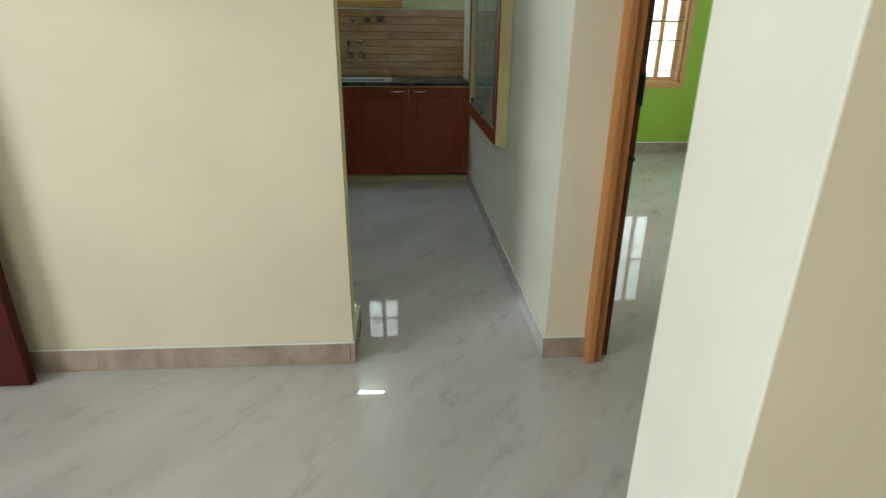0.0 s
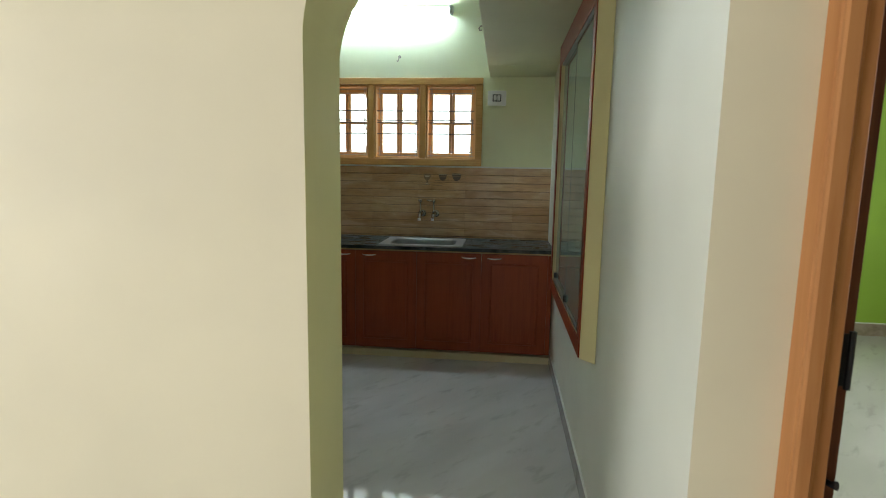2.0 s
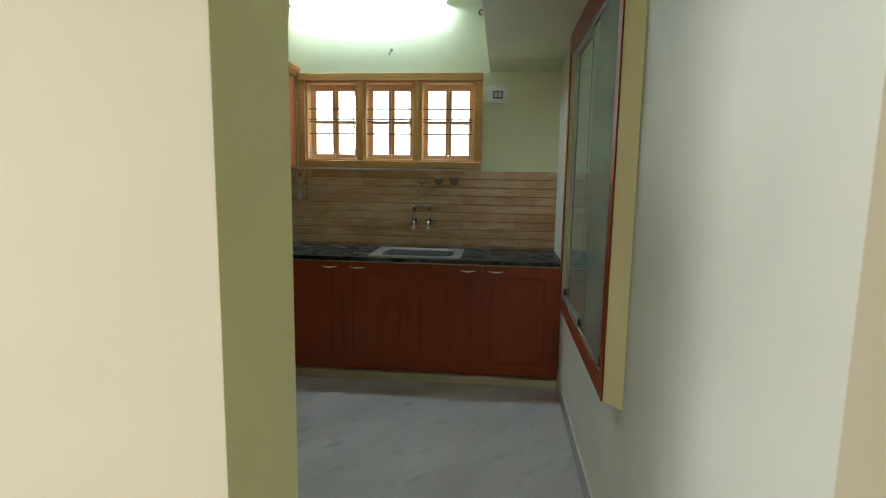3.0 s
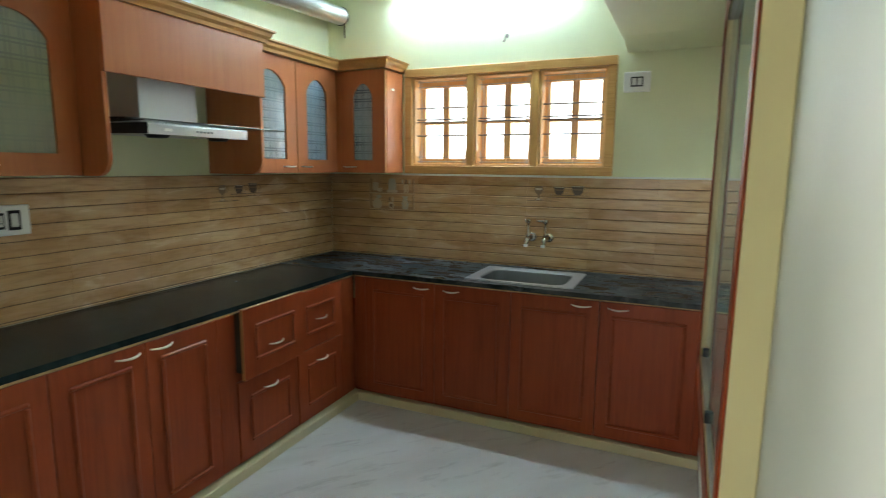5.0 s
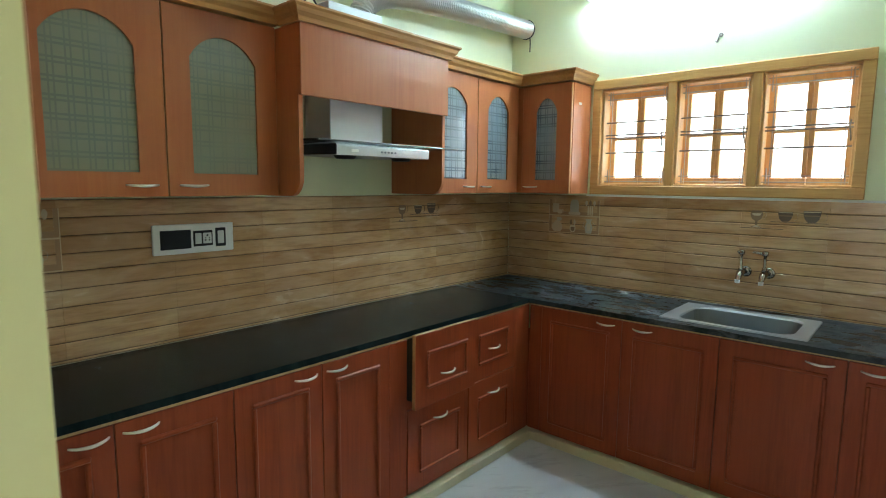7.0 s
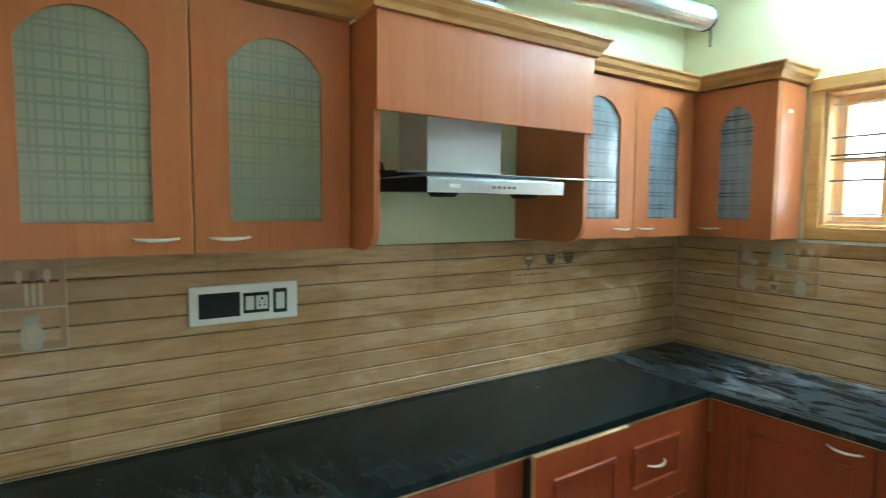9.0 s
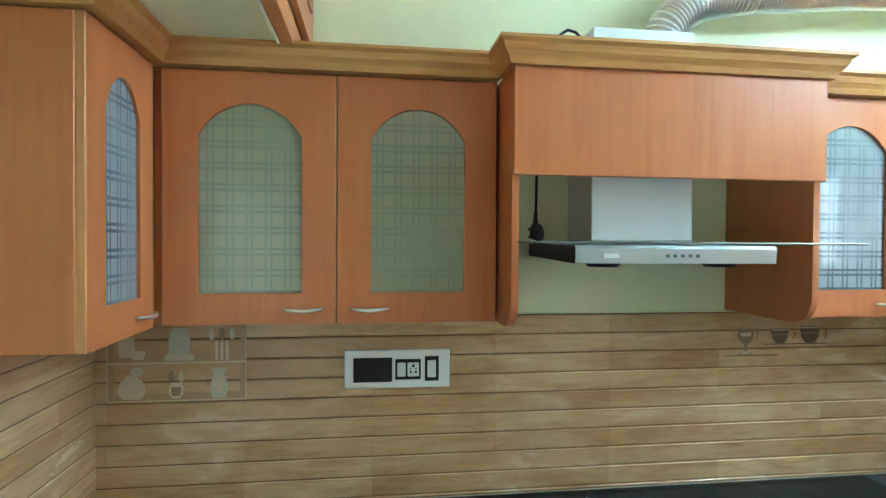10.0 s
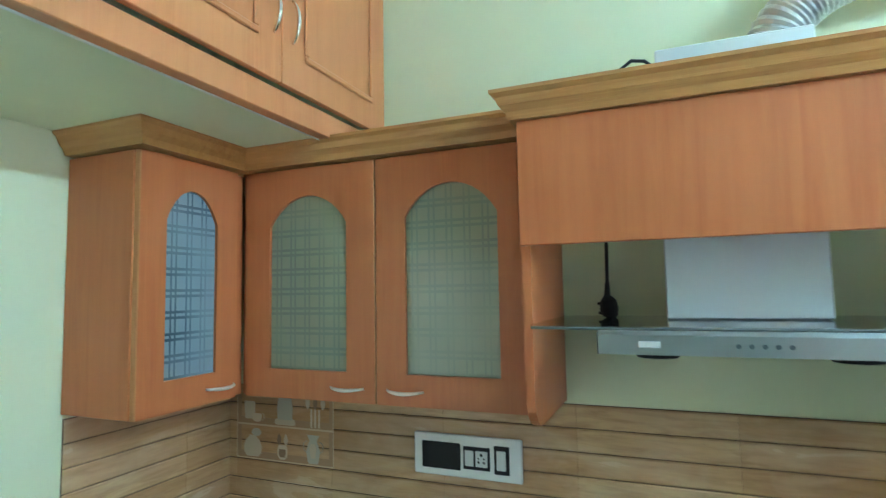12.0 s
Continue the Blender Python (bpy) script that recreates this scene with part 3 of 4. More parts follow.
# ---------------------------------------------------------------- base cabinets
XF, YFR = -1.137, 5.814        # fronts of the left and back base cabinets
CT = 0.845                     # worktop height
FACE_L = Matrix.Translation((XF, 0, 0)) @ pose(0, 0, 0, 0, 0, LEFT)
FACE_B = Matrix.Translation((0, YFR, 0))


def edge_band(ob, m, x0, x1, mat=RAWEDGE):
    """Pale raw edging on the two upright edges of a door."""
    ob.data.materials.append(mat)
    back = m.inverted()
    for p in ob.data.polygons:
        c = back @ p.center
        if min(abs(c.x - x0), abs(c.x - x1)) < 0.0035:
            p.material_index = 1


def panel_door(parent, x0, x1, z0, z1, m, handle_x=None, handle_z=None, name="door", out=0.0, rim=0.062, thick=0.019):
    """A laminate door with a framed, slightly raised field and a bowed pull."""
    bm = bmesh.new()
    brick(bm, (x0 + 0.0015, -out - thick, z0), (x1 - 0.0015, -out, z1), 0.002, m)
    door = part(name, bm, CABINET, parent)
    if out:
        edge_band(door, m, x0, x1, EDGEBAND)
    a, b, c, d = x0 + rim, x1 - rim, z0 + rim * 1.1, z1 - rim * 1.1
    bm = bmesh.new()
    w, y1 = 0.017, -out - thick
    for s in ((a, c, b, c + w), (a, d - w, b, d), (a, c + w, a + w, d - w), (b - w, c + w, b, d - w)):
        brick(bm, (s[0], y1 - 0.011, s[1]), (s[2], y1, s[3]), 0.005, m)
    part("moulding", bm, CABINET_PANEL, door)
    if handle_x is not None:
        bow_handle(door, handle_x, handle_z, m @ Matrix.Translation((0, y1, 0)))
    return door


def base_unit(x0, x1, m, depth, label, doors, group="base cabinets", height=0.815, filler=None):
    """A base cabinet: carcass and doors, given as (x0, x1, handle x)."""
    c = thing("base_cabinet", m @ Matrix.Translation(((x0 + x1) / 2, depth / 2, 0)), label, "cabinet", group)
    bm = bmesh.new()
    brick(bm, (x0, 0.001, 0.062), (x1, depth, height), 0.001, m)
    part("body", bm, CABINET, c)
    bm = bmesh.new()
    brick(bm, (x0, -0.017, 0.8085), (x1, 0.0, 0.8185), 0.001, m)
    part("edge_strip", bm, RAWEDGE, c, "raw pale wooden strip under the worktop")
    for a, b, h in doors:
        panel_door(c, a, b, 0.066, 0.806, m, h, 0.776)
    if filler:
        box("filler", (filler[0], -0.017, 0.066), (filler[1] - 0.002, 0, 0.806), CABINET, c, 0.002, m)
    return c


base_unit(3.245, 3.98, FACE_L, 0.55, "reddish-brown laminate base cabinet with two framed doors", [(3.26, 3.62, 3.555), (3.62, 3.98, 3.69)])
base_unit(3.98, 4.689, FACE_L, 0.55, "reddish-brown laminate base cabinet with two framed doors", [(3.98, 4.337, 4.262), (4.337, 4.689, 4.405)])


def drawer_unit(x0, x1, fronts, label, filler=None):
    c = thing("drawer_cabinet", FACE_L @ Matrix.Translation(((x0 + x1) / 2, 0.27, 0)), label, "cabinet", "base cabinets")
    bm = bmesh.new()
    brick(bm, (x0, 0.001, 0.062), (x1, 0.55, 0.815), 0.001, FACE_L)
    part("body", bm, CABINET, c)
    bm = bmesh.new()
    brick(bm, (x0, -0.017, 0.8085), (x1, 0.0, 0.8185), 0.001, FACE_L)
    part("edge_strip", bm, RAWEDGE, c)
    if filler:
        box("filler", (filler[0], -0.017, 0.066), (filler[1] - 0.002, 0, 0.806), CABINET, c, 0.002, FACE_L)
    for a, b, z0, z1, out in fronts:
        d = panel_door(c, a, b, z0, z1, FACE_L, (a + b) / 2, 0.622 + (0.012 if out == 0 else 0.0) if z0 > 0.4 else 0.392, "drawer", out, 0.075)
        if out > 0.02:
            # The gap's shade is put into this near-black drawer box.
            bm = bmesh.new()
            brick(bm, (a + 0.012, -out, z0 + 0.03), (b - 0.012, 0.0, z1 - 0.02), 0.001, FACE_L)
            part("drawer_box", bm, GAPSHADE, d)
            box("drawer_edge", (a + 0.0025, -out - 0.018, z1), (b - 0.0025, -out - 0.001, z1 + 0.0015), RAWEDGE, d, 0, FACE_L)


drawer_unit(4.689, 5.235, [(4.798, 5.235, 0.487, 0.830, 0.045), (4.798, 5.235, 0.066, 0.470, 0.0)],
            "reddish-brown laminate drawer cabinet, its top drawer pulled open", (4.689, 4.798))
drawer_unit(5.235, 5.812, [(5.238, 5.655, 0.475, 0.806, 0.0), (5.238, 5.655, 0.066, 0.470, 0.0)],
            "reddish-brown laminate drawer cabinet beside the corner", (5.655, 5.797))
base_unit(-1.136, -0.099, FACE_B, 0.55, "reddish-brown laminate base cabinet in the corner under the window",
          [(-1.037, -0.563, -0.648), (-0.563, -0.099, -0.455)], filler=(-1.116, -1.037), height=0.66)
base_unit(-0.099, 0.892, FACE_B, 0.55, "reddish-brown laminate sink cabinet under the steel sink",
          [(-0.099, 0.379, 0.286), (0.379, 0.858, 0.472)], height=0.66, filler=(0.858, 0.892))

# plinth
bm = bmesh.new()
brick(bm, (XL, YF + 0.01, 0), (-1.084, 5.781, 0.052), 0.004)
structure(part("plinth_left", bm, PLINTH))
bm = bmesh.new()
brick(bm, (XL, 5.781, 0), (XR - 0.001, YB, 0.052), 0.004)
structure(part("plinth_back", bm, PLINTH))

# worktop with the hole for the sink
SX0, SX1, SY0, SY1 = -0.325, 0.165, 5.885, 6.225


def worktop():
    w = thing("worktop", (-1.4, 5.0, 0.805), "dusty black granite worktop over the base cabinets", "worktop")
    xf, yf, z0 = -1.113, 5.777, 0.820
    hole = (SX0 - 0.02, SX1 + 0.02, SY0 - 0.02, SY1 + 0.02)
    pieces = [((XL + 0.001, YF + 0.012), (xf, 5.28)), ((XL + 0.001, 5.2812), (xf, yf)), ((XL + 0.001, yf), (hole[0], YB - 0.001)), ((hole[1], yf), (XR - 0.001, YB - 0.001)),
              ((hole[0], yf), (hole[1], hole[2])), ((hole[0], hole[3]), (hole[1], YB - 0.001))]
    for lo, hi in pieces:
        bm = bmesh.new()
        brick(bm, (*lo, z0), (*hi, CT), 0.0)
        part("slab", bm, GRANITE if hi[0] < -1.0 else DUSTY, w)
    for lo, hi in (((XL + 0.010, YF + 0.012, CT), (XL + 0.0165, YB - 0.012, CT + 0.002)), ((XL + 0.0165, YB - 0.0165, CT), (XR - 0.002, YB - 0.010, CT + 0.002))):
        box("joint_filler", lo, hi, FILLER, w, 0.001, None, "pale joint filler along the tiles")


worktop()


def rounded(x0, x1, y0, y1, r, z, n=5):
    pts = []
    for cx, cy, a0 in ((x1 - r, y1 - r, 0), (x0 + r, y1 - r, 90), (x0 + r, y0 + r, 180), (x1 - r, y0 + r, 270)):
        for k in range(n + 1):
            a = radians(a0 + 90 * k / n)
            pts.append((cx + r * math.cos(a), cy + r * math.sin(a), z))
    return pts


def sink():
    s = thing("kitchen_sink", (-0.08, 6.06, CT), "stainless steel inset sink with a rounded bowl", "sink")
    loops = [rounded(-0.397, 0.231, 5.842, 6.290, 0.012, CT + 0.001), rounded(-0.395, 0.229, 5.844, 6.288, 0.012, CT + 0.007),
             rounded(SX0 - 0.006, SX1 + 0.006, SY0 - 0.006, SY1 + 0.006, 0.07, CT + 0.006), rounded(SX0, SX1, SY0, SY1, 0.065, CT - 0.002),
             rounded(SX0 + 0.012, SX1 - 0.012, SY0 + 0.012, SY1 - 0.012, 0.06, CT - 0.14), rounded(SX0 + 0.04, SX1 - 0.04, SY0 + 0.04, SY1 - 0.04, 0.05, CT - 0.17)]
    for name, chosen, mat in (("rim", loops[:4], RIM), ("bowl", loops[3:], BOWL)):
        bm = bmesh.new()
        rings = [[bm.verts.new(p) for p in loop] for loop in chosen]
        for a, b in zip(rings, rings[1:]):
            for k in range(len(a)):
                bm.faces.new((a[k], a[(k + 1) % len(a)], b[(k + 1) % len(a)], b[k]))
        if name == "bowl":
            bm.faces.new(rings[-1])
        part(name, bm, mat, s)
    bm = bmesh.new()
    sweep(bm, [(-0.07, 6.05, CT - 0.1695), (-0.07, 6.05, CT - 0.163)], [0.045, 0.04], 20)
    part("drain", bm, CHROME, s)


sink()


def tap(x, label, lever):
    """A wall tap: a short body with a drooping spout, and a tall stem under a lever."""
    t = thing("wall_tap", (x, YB, 1.04), label, "tap", "taps over the sink")
    y, z = YB - 0.0105, 1.045
    bm = bmesh.new()
    sweep(bm, [(x + 0.012, y, z), (x + 0.012, y - 0.004, z), (x + 0.012, y - 0.010, z)], [0.030, 0.028, 0.016], 18)
    part("flange", bm, TAPMETAL, t, smooth=True)
    bm = bmesh.new()
    sweep(bm, [(x + 0.012, y - 0.006, z), (x + 0.006, y - 0.040, z), (x, y - 0.058, z - 0.002), (x - 0.001, y - 0.082, z - 0.014), (x - 0.003, y - 0.092, z - 0.034), (x - 0.004, y - 0.094, z - 0.050)],
          [0.012, 0.014, 0.019, 0.016, 0.012, 0.010], 12)
    part("body", bm, TAPMETAL, t, smooth=True)
    bm = bmesh.new()
    sweep(bm, [(x - 0.004, y - 0.094, z - 0.036), (x - 0.004, y - 0.094, z - 0.054)], [0.013, 0.012], 12)
    part("nozzle", bm, WHITE, t, "pale nozzle of the spout")
    bm = bmesh.new()
    sweep(bm, [(x, y - 0.056, z + 0.008), (x, y - 0.056, z + 0.030), (x, y - 0.056, z + 0.034), (x, y - 0.056, z + 0.100)], [0.013, 0.011, 0.0075, 0.0075], 10)
    part("stem", bm, TAPMETAL, t, smooth=True)
    bm = bmesh.new()
    sweep(bm, [(x, y - 0.056, z + 0.096), (x, y - 0.056, z + 0.116), (x, y - 0.056, z + 0.121)], [0.016, 0.016, 0.010], 12)
    dx, dy = lever
    sweep(bm, [(x, y - 0.056, z + 0.108), (x + dx * 0.6, y - 0.056 + dy * 0.6, z + 0.110), (x + dx, y - 0.056 + dy, z + 0.114)], [0.009, 0.008, 0.006], 8)
    part("tap_handle", bm, TAPMETAL, t, smooth=True)


tap(-0.155, "chrome wall tap with a tall stem and lever over the sink", (-0.006, -0.05))
tap(-0.045, "chrome wall tap with its lever turned sideways over the sink", (-0.058, -0.008))

# ---------------------------------------------------------------- wall cabinets
UZ0, UZ1 = 1.443, 2.112
XU, YU = -1.485, 6.177          # fronts of the left and back wall cabinets
YD = 3.468                      # front of the cabinet on the front wall
FACE_UL = Matrix.Translation((XU, 0, 0)) @ pose(0, 0, 0, 0, 0, LEFT)
FACE_UB = Matrix.Translation((0, YU, 0))
FACE_UF = Matrix.Translation((0, YD, 0)) @ pose(0, 0, 0, 0, 0, FRONT)


def glass_door(parent, x0, x1, m, handle_x, rim=0.105, glass=PLAID, z0=UZ0, z1=UZ1, thick=0.019):
    """A laminate door with an arched pane of plaid frosted glass."""
    a, b = x0 + rim, x1 - rim
    bottom, shoulder, top = z0 + 0.083, z1 - 0.168, z1 - 0.083
    arch = arch_points(a, b, shoulder, top, 14)
    arch = [(x, shoulder + (top - shoulder) * min(1.0, ((z - shoulder) / (top - shoulder)))) for x, z in arch]
    inner = [(a, bottom), (b, bottom)] + arch
    outer = [(x0 + 0.0015, z0), (x1 - 0.0015, z0)]
    n = len(arch) - 1
    for i in range(n + 1):
        outer.append((x1 - 0.0015 - (x1 - x0 - 0.003) * i / n, z1))
    bm = bmesh.new()
    rows = []
    for y in (-thick, -0.001):
        rows.append(([bm.verts.new((x, y, z)) for x, z in outer], [bm.verts.new((x, y, z)) for x, z in inner]))
    (o0, i0), (o1, i1) = rows
    k = len(inner)
    for i in range(k):
        j = (i + 1) % k
        for loop in ((o0[i], o0[j], i0[j], i0[i]), (o1[j], o1[i], i1[i], i1[j]), (i0[i], i0[j], i1[j], i1[i]), (o0[j], o0[i], o1[i], o1[j])):
            bm.faces.new(loop)
    for p, q in ((o0[0], o0[-1]), (o0[1], o0[2])):
        bmesh.ops.bevel(bm, geom=[bm.edges.get((p, q))], offset=0.0024, segments=1, affect="EDGES")
    bmesh.ops.transform(bm, matrix=m, verts=bm.verts)
    door = part("door", bm, UPPER, parent)
    edge_band(door, m, x0, x1, EDGEBAND)
    pm = bmesh.new()
    # the pane keeps its own coordinates, so that the plaid follows it
    prism(pm, [(x - (a + b) / 2, z - bottom) for x, z in [(a - 0.004, bottom - 0.004), (b + 0.004, bottom - 0.004)] + [(x, z + 0.003) for x, z in arch]], 0.0, 0.004)
    pane = part("pane", pm, glass, door, "arched pane of plaid frosted glass")
    pane.matrix_basis = m @ Matrix.Translation(((a + b) / 2, -0.010, bottom))
    bow_handle(door, handle_x, z0 + 0.040, m @ Matrix.Translation((0, -thick, 0)), 0.105)
    return door


def wall_unit(x0, x1, m, depth, doors, label, glass=PLAID):
    c = thing("wall_cabinet", m @ Matrix.Translation(((x0 + x1) / 2, depth / 2, UZ0)), label, "cabinet", "wall cabinets")
    bm = bmesh.new()
    brick(bm, (x0, 0.0, UZ0), (x1, depth, UZ1), 0.002, m)
    part("body", bm, UPPER, c)
    for a, b, h, rim in doors:
        glass_door(c, a, b, m, h, rim, glass)
    return c


TWO = "reddish-brown wall cabinet with two arched plaid-glass doors"
wall_unit(3.471, 4.392, FACE_UL, 0.213, [(3.495, 3.945, 3.857, 0.092), (3.945, 4.388, 4.035, 0.092)], TWO + " above the switchboard", FAINT)
wall_unit(5.268, 6.176, FACE_UL, 0.213, [(5.27, 5.724, 5.64, 0.1), (5.724, 6.135, 5.805, 0.1)], TWO + " next to the hood")
wall_unit(-1.50, -1.09, FACE_UB, 0.222, [(-1.44, -1.092, -1.37, 0.1)], "narrow reddish-brown wall cabinet with one arched plaid-glass door beside the window")
wall_unit(1.103, 1.484, FACE_UF, 0.246, [(1.105, 1.442, 1.375, 0.082)], "narrow reddish-brown wall cabinet with one arched plaid-glass door under the loft")

# small white sticker on the side of the cabinet by the window
bm = bmesh.new()
brick(bm, (-1.0895, 6.24, 1.985), (-1.0885, 6.275, 2.000), 0)
tagged(part("sticker", bm, WHITE), "small white paper sticker on the cabinet side", "sticker")

# crown mouldings
CROWN = [(-0.040, -0.006), (-0.031, -0.006), (-0.031, 0.0), (0.012, 0.0), (0.018, 0.016), (0.030, 0.030), (0.036, 0.046), (0.046, 0.054), (0.046, 0.062), (-0.040, 0.062)]


def crown(path, label, z=UZ1):
    bm = bmesh.new()
    moulding(bm, CROWN, path, Matrix.Translation((0, 0, z + 0.0065)))
    return tagged(part("cornice", bm, TEAK_RUN), label, "cornice", "cabinet cornices")


crown([(-1.103, YF + 0.002), (-1.103, YD + 0.031), (XU + 0.031, YD + 0.031), (XU + 0.031, 4.391)], "honey teak cornice on top of the wall cabinets")
crown([(XU + 0.031, 5.268), (XU + 0.031, YU - 0.031), (-1.088, YU - 0.031), (-1.088, YB - 0.002)], "honey teak cornice on top of the corner wall cabinets")

# ---------------------------------------------------------------- hood and its housing
HX, HY0, HY1 = -1.302, 4.393, 5.266


def hood_housing():
    c = thing("hood_cabinet", (-1.5, 4.83, 1.44), "reddish-brown hood cabinet with a plain front board and curved side boards", "cabinet")
    bm = bmesh.new()
    brick(bm, (HX - 0.019, HY0, 1.838), (HX, HY1, UZ1), 0.002)
    part("front_board", bm, UPPER, c)
    side = [(XL + 0.001, UZ1), (XL + 0.001, 1.44), (-1.40, 1.44)]
    side += [(-1.40 + 0.078 * math.sin(radians(a)), 1.518 - 0.078 * math.cos(radians(a))) for a in range(10, 91, 10)]
    side += [(HX - 0.020, UZ1)]
    for y in (HY0 + 0.001, HY1 - 0.020):
        bm = bmesh.new()
        prism(bm, side, 0.0, 0.019, Matrix.Translation((0, y, 0)))
        part("side_board", bm, UPPER, c)
    bm = bmesh.new()
    moulding(bm, CROWN, [(XU + 0.055, HY0 - 0.001), (HX, HY0 - 0.001), (HX, HY1 + 0.001), (XU + 0.055, HY1 + 0.001)], Matrix.Translation((0, 0, UZ1 + 0.0005)))
    part("cornice", bm, TEAK_RUN, c, "honey teak cornice")


hood_housing()


def hood():
    h = thing("cooker_hood", (-1.55, 4.83, 1.617), "grey steel cooker hood with a glass canopy", "cooker hood")
    bm = bmesh.new()
    brick(bm, (XL + 0.002, 4.680, 1.672), (-1.50, 5.000, 2.300), 0.003)
    part("chimney", bm, HOODPAINT, h)
    bm = bmesh.new()
    outline = [(XL + 0.004, 1.622), (HX + 0.012, 1.614), (HX + 0.014, 1.652), (HX + 0.008, 1.660), (XL + 0.004, 1.664)]
    prism(bm, outline, 4.552, 5.110)
    part("body", bm, STEEL, h)
    for y in (4.5495, 5.1105):
        bm = bmesh.new()
        prism(bm, outline, y, y + 0.002)
        part("end_cap", bm, BLACK, h, "black end cap")
    bm = bmesh.new()
    plan = [(XL + 0.004, HY0 + 0.022), (-1.318, HY0 + 0.022), (-1.318, 4.408), (-1.252, 4.425), (-1.243, 4.60), (-1.243, 5.18), (-1.252, 5.345), (-1.318, 5.358), (-1.318, HY1 - 0.022), (XL + 0.004, HY1 - 0.022)]
    lo = [bm.verts.new((x, y, 1.6645)) for x, y in plan]
    hi = [bm.verts.new((x, y, 1.6705)) for x, y in plan]
    bm.faces.new(lo), bm.faces.new(hi[::-1])
    for i in range(len(plan)):
        bm.faces.new((lo[i], lo[(i + 1) % len(plan)], hi[(i + 1) % len(plan)], hi[i]))
    part("glass_canopy", bm, SMOKED, h, "grey tinted glass canopy").visible_shadow = False
    bm = bmesh.new()
    sweep(bm, [(-1.250, 4.427, 1.6675), (-1.241, 4.60, 1.6675), (-1.241, 5.18, 1.6675), (-1.250, 5.343, 1.6675)], 0.0035, 6)
    part("canopy_edge", bm, GLASSEDGE, h, "ground glass edge")
    for i in range(5):
        y = 4.80 + 0.021 * i
        bm = bmesh.new()
        sweep(bm, [(HX + 0.012, y, 1.634), (HX + 0.017, y, 1.634)], 0.0045, 12)
        part("button", bm, DARKSTEEL, h)
    bm = bmesh.new()
    brick(bm, (HX + 0.0125, 4.628, 1.628), (HX + 0.0145, 4.668, 1.640), 0.0005)
    part("badge", bm, WHITE, h)
    for y in (4.66, 5.0):
        bm = bmesh.new()
        sweep(bm, [(-1.37, y, 1.620), (-1.37, y, 1.602)], [0.055, 0.04], 18)
        part("lamp", bm, BLACK, h)


hood()


def duct():
    d = thing("exhaust_duct", (-1.56, 5.4, 2.3), "ribbed silver foil exhaust duct from hood to wall", "duct")
    ctrl = [Vector(p) for p in ((-1.59, 4.935, 2.30), (-1.59, 4.965, 2.355), (-1.588, 5.06, 2.425), (-1.58, 5.25, 2.462), (-1.565, 5.6, 2.490), (-1.57, 6.0, 2.515), (-1.575, 6.395, 2.535))]
    pts = []
    for i in range(len(ctrl) - 1):
        p0, p1, p2, p3 = ctrl[max(i - 1, 0)], ctrl[i], ctrl[i + 1], ctrl[min(i + 2, len(ctrl) - 1)]
        steps = max(4, int((p2 - p1).length / 0.007))
        for k in range(steps):
            s = k / steps
            pts.append(0.5 * ((2 * p1) + (p2 - p0) * s + (2 * p0 - 5 * p1 + 4 * p2 - p3) * s * s + (3 * p1 - p0 - 3 * p2 + p3) * s ** 3))
    pts.append(ctrl[-1])
    radii = [0.056 + (0.0042 if i % 2 else 0.0) + 0.002 * noise.noise(p * 9) for i, p in enumerate(pts)]
    bm = bmesh.new()
    sweep(bm, pts, radii, 20)
    part("hose", bm, FOIL, d)
    for p, q in (((-1.5745, 6.372, 2.5343), (-1.575, 6.382, 2.5347)),):
        bm = bmesh.new()
        sweep(bm, [p, q], 0.064, 20)
        part("clamp", bm, BLACK, d)
    bm = bmesh.new()
    sweep(bm, [(-1.545, 6.376, 2.477), (-1.54, 6.374, 2.44), (-1.542, 6.376, 2.385)], 0.004, 6)
    part("clamp_tail", bm, BLACK, d)


duct()


def hood_cord():
    c = thing("hood_power_cord", (-1.60, 4.545, 1.70), "black power cord with a plug hanging beside the hood", "cord")
    bm = bmesh.new()
    sweep(bm, [(-1.58, 4.682, 2.285), (-1.575, 4.655, 2.308), (-1.565, 4.625, 2.310), (-1.56, 4.595, 2.288), (-1.60, 4.548, 2.15), (-1.60, 4.545, 1.95), (-1.60, 4.542, 1.75)], 0.0045, 8)
    part("cable", bm, BLACK, c, smooth=True)
    bm = bmesh.new()
    sweep(bm, [(-1.60, 4.542, 1.758), (-1.60, 4.541, 1.726), (-1.60, 4.541, 1.722), (-1.598, 4.543, 1.712), (-1.596, 4.545, 1.694), (-1.596, 4.545, 1.678), (-1.597, 4.543, 1.6715)], [0.0055, 0.0075, 0.012, 0.020, 0.023, 0.021, 0.015], 14)
    for dy, z in ((-0.026, 1.704), (-0.024, 1.680)):
        sweep(bm, [(-1.597, 4.543, z), (-1.597, 4.543 + dy, z + 0.002)], 0.0035, 8)
    part("plug", bm, BLACK, c)


hood_cord()

# ---------------------------------------------------------------- loft doors over the front wall
FACE_LOFT = Matrix.Translation((0, 3.84, 0)) @ pose(0, 0, 0, 0, 0, FRONT)


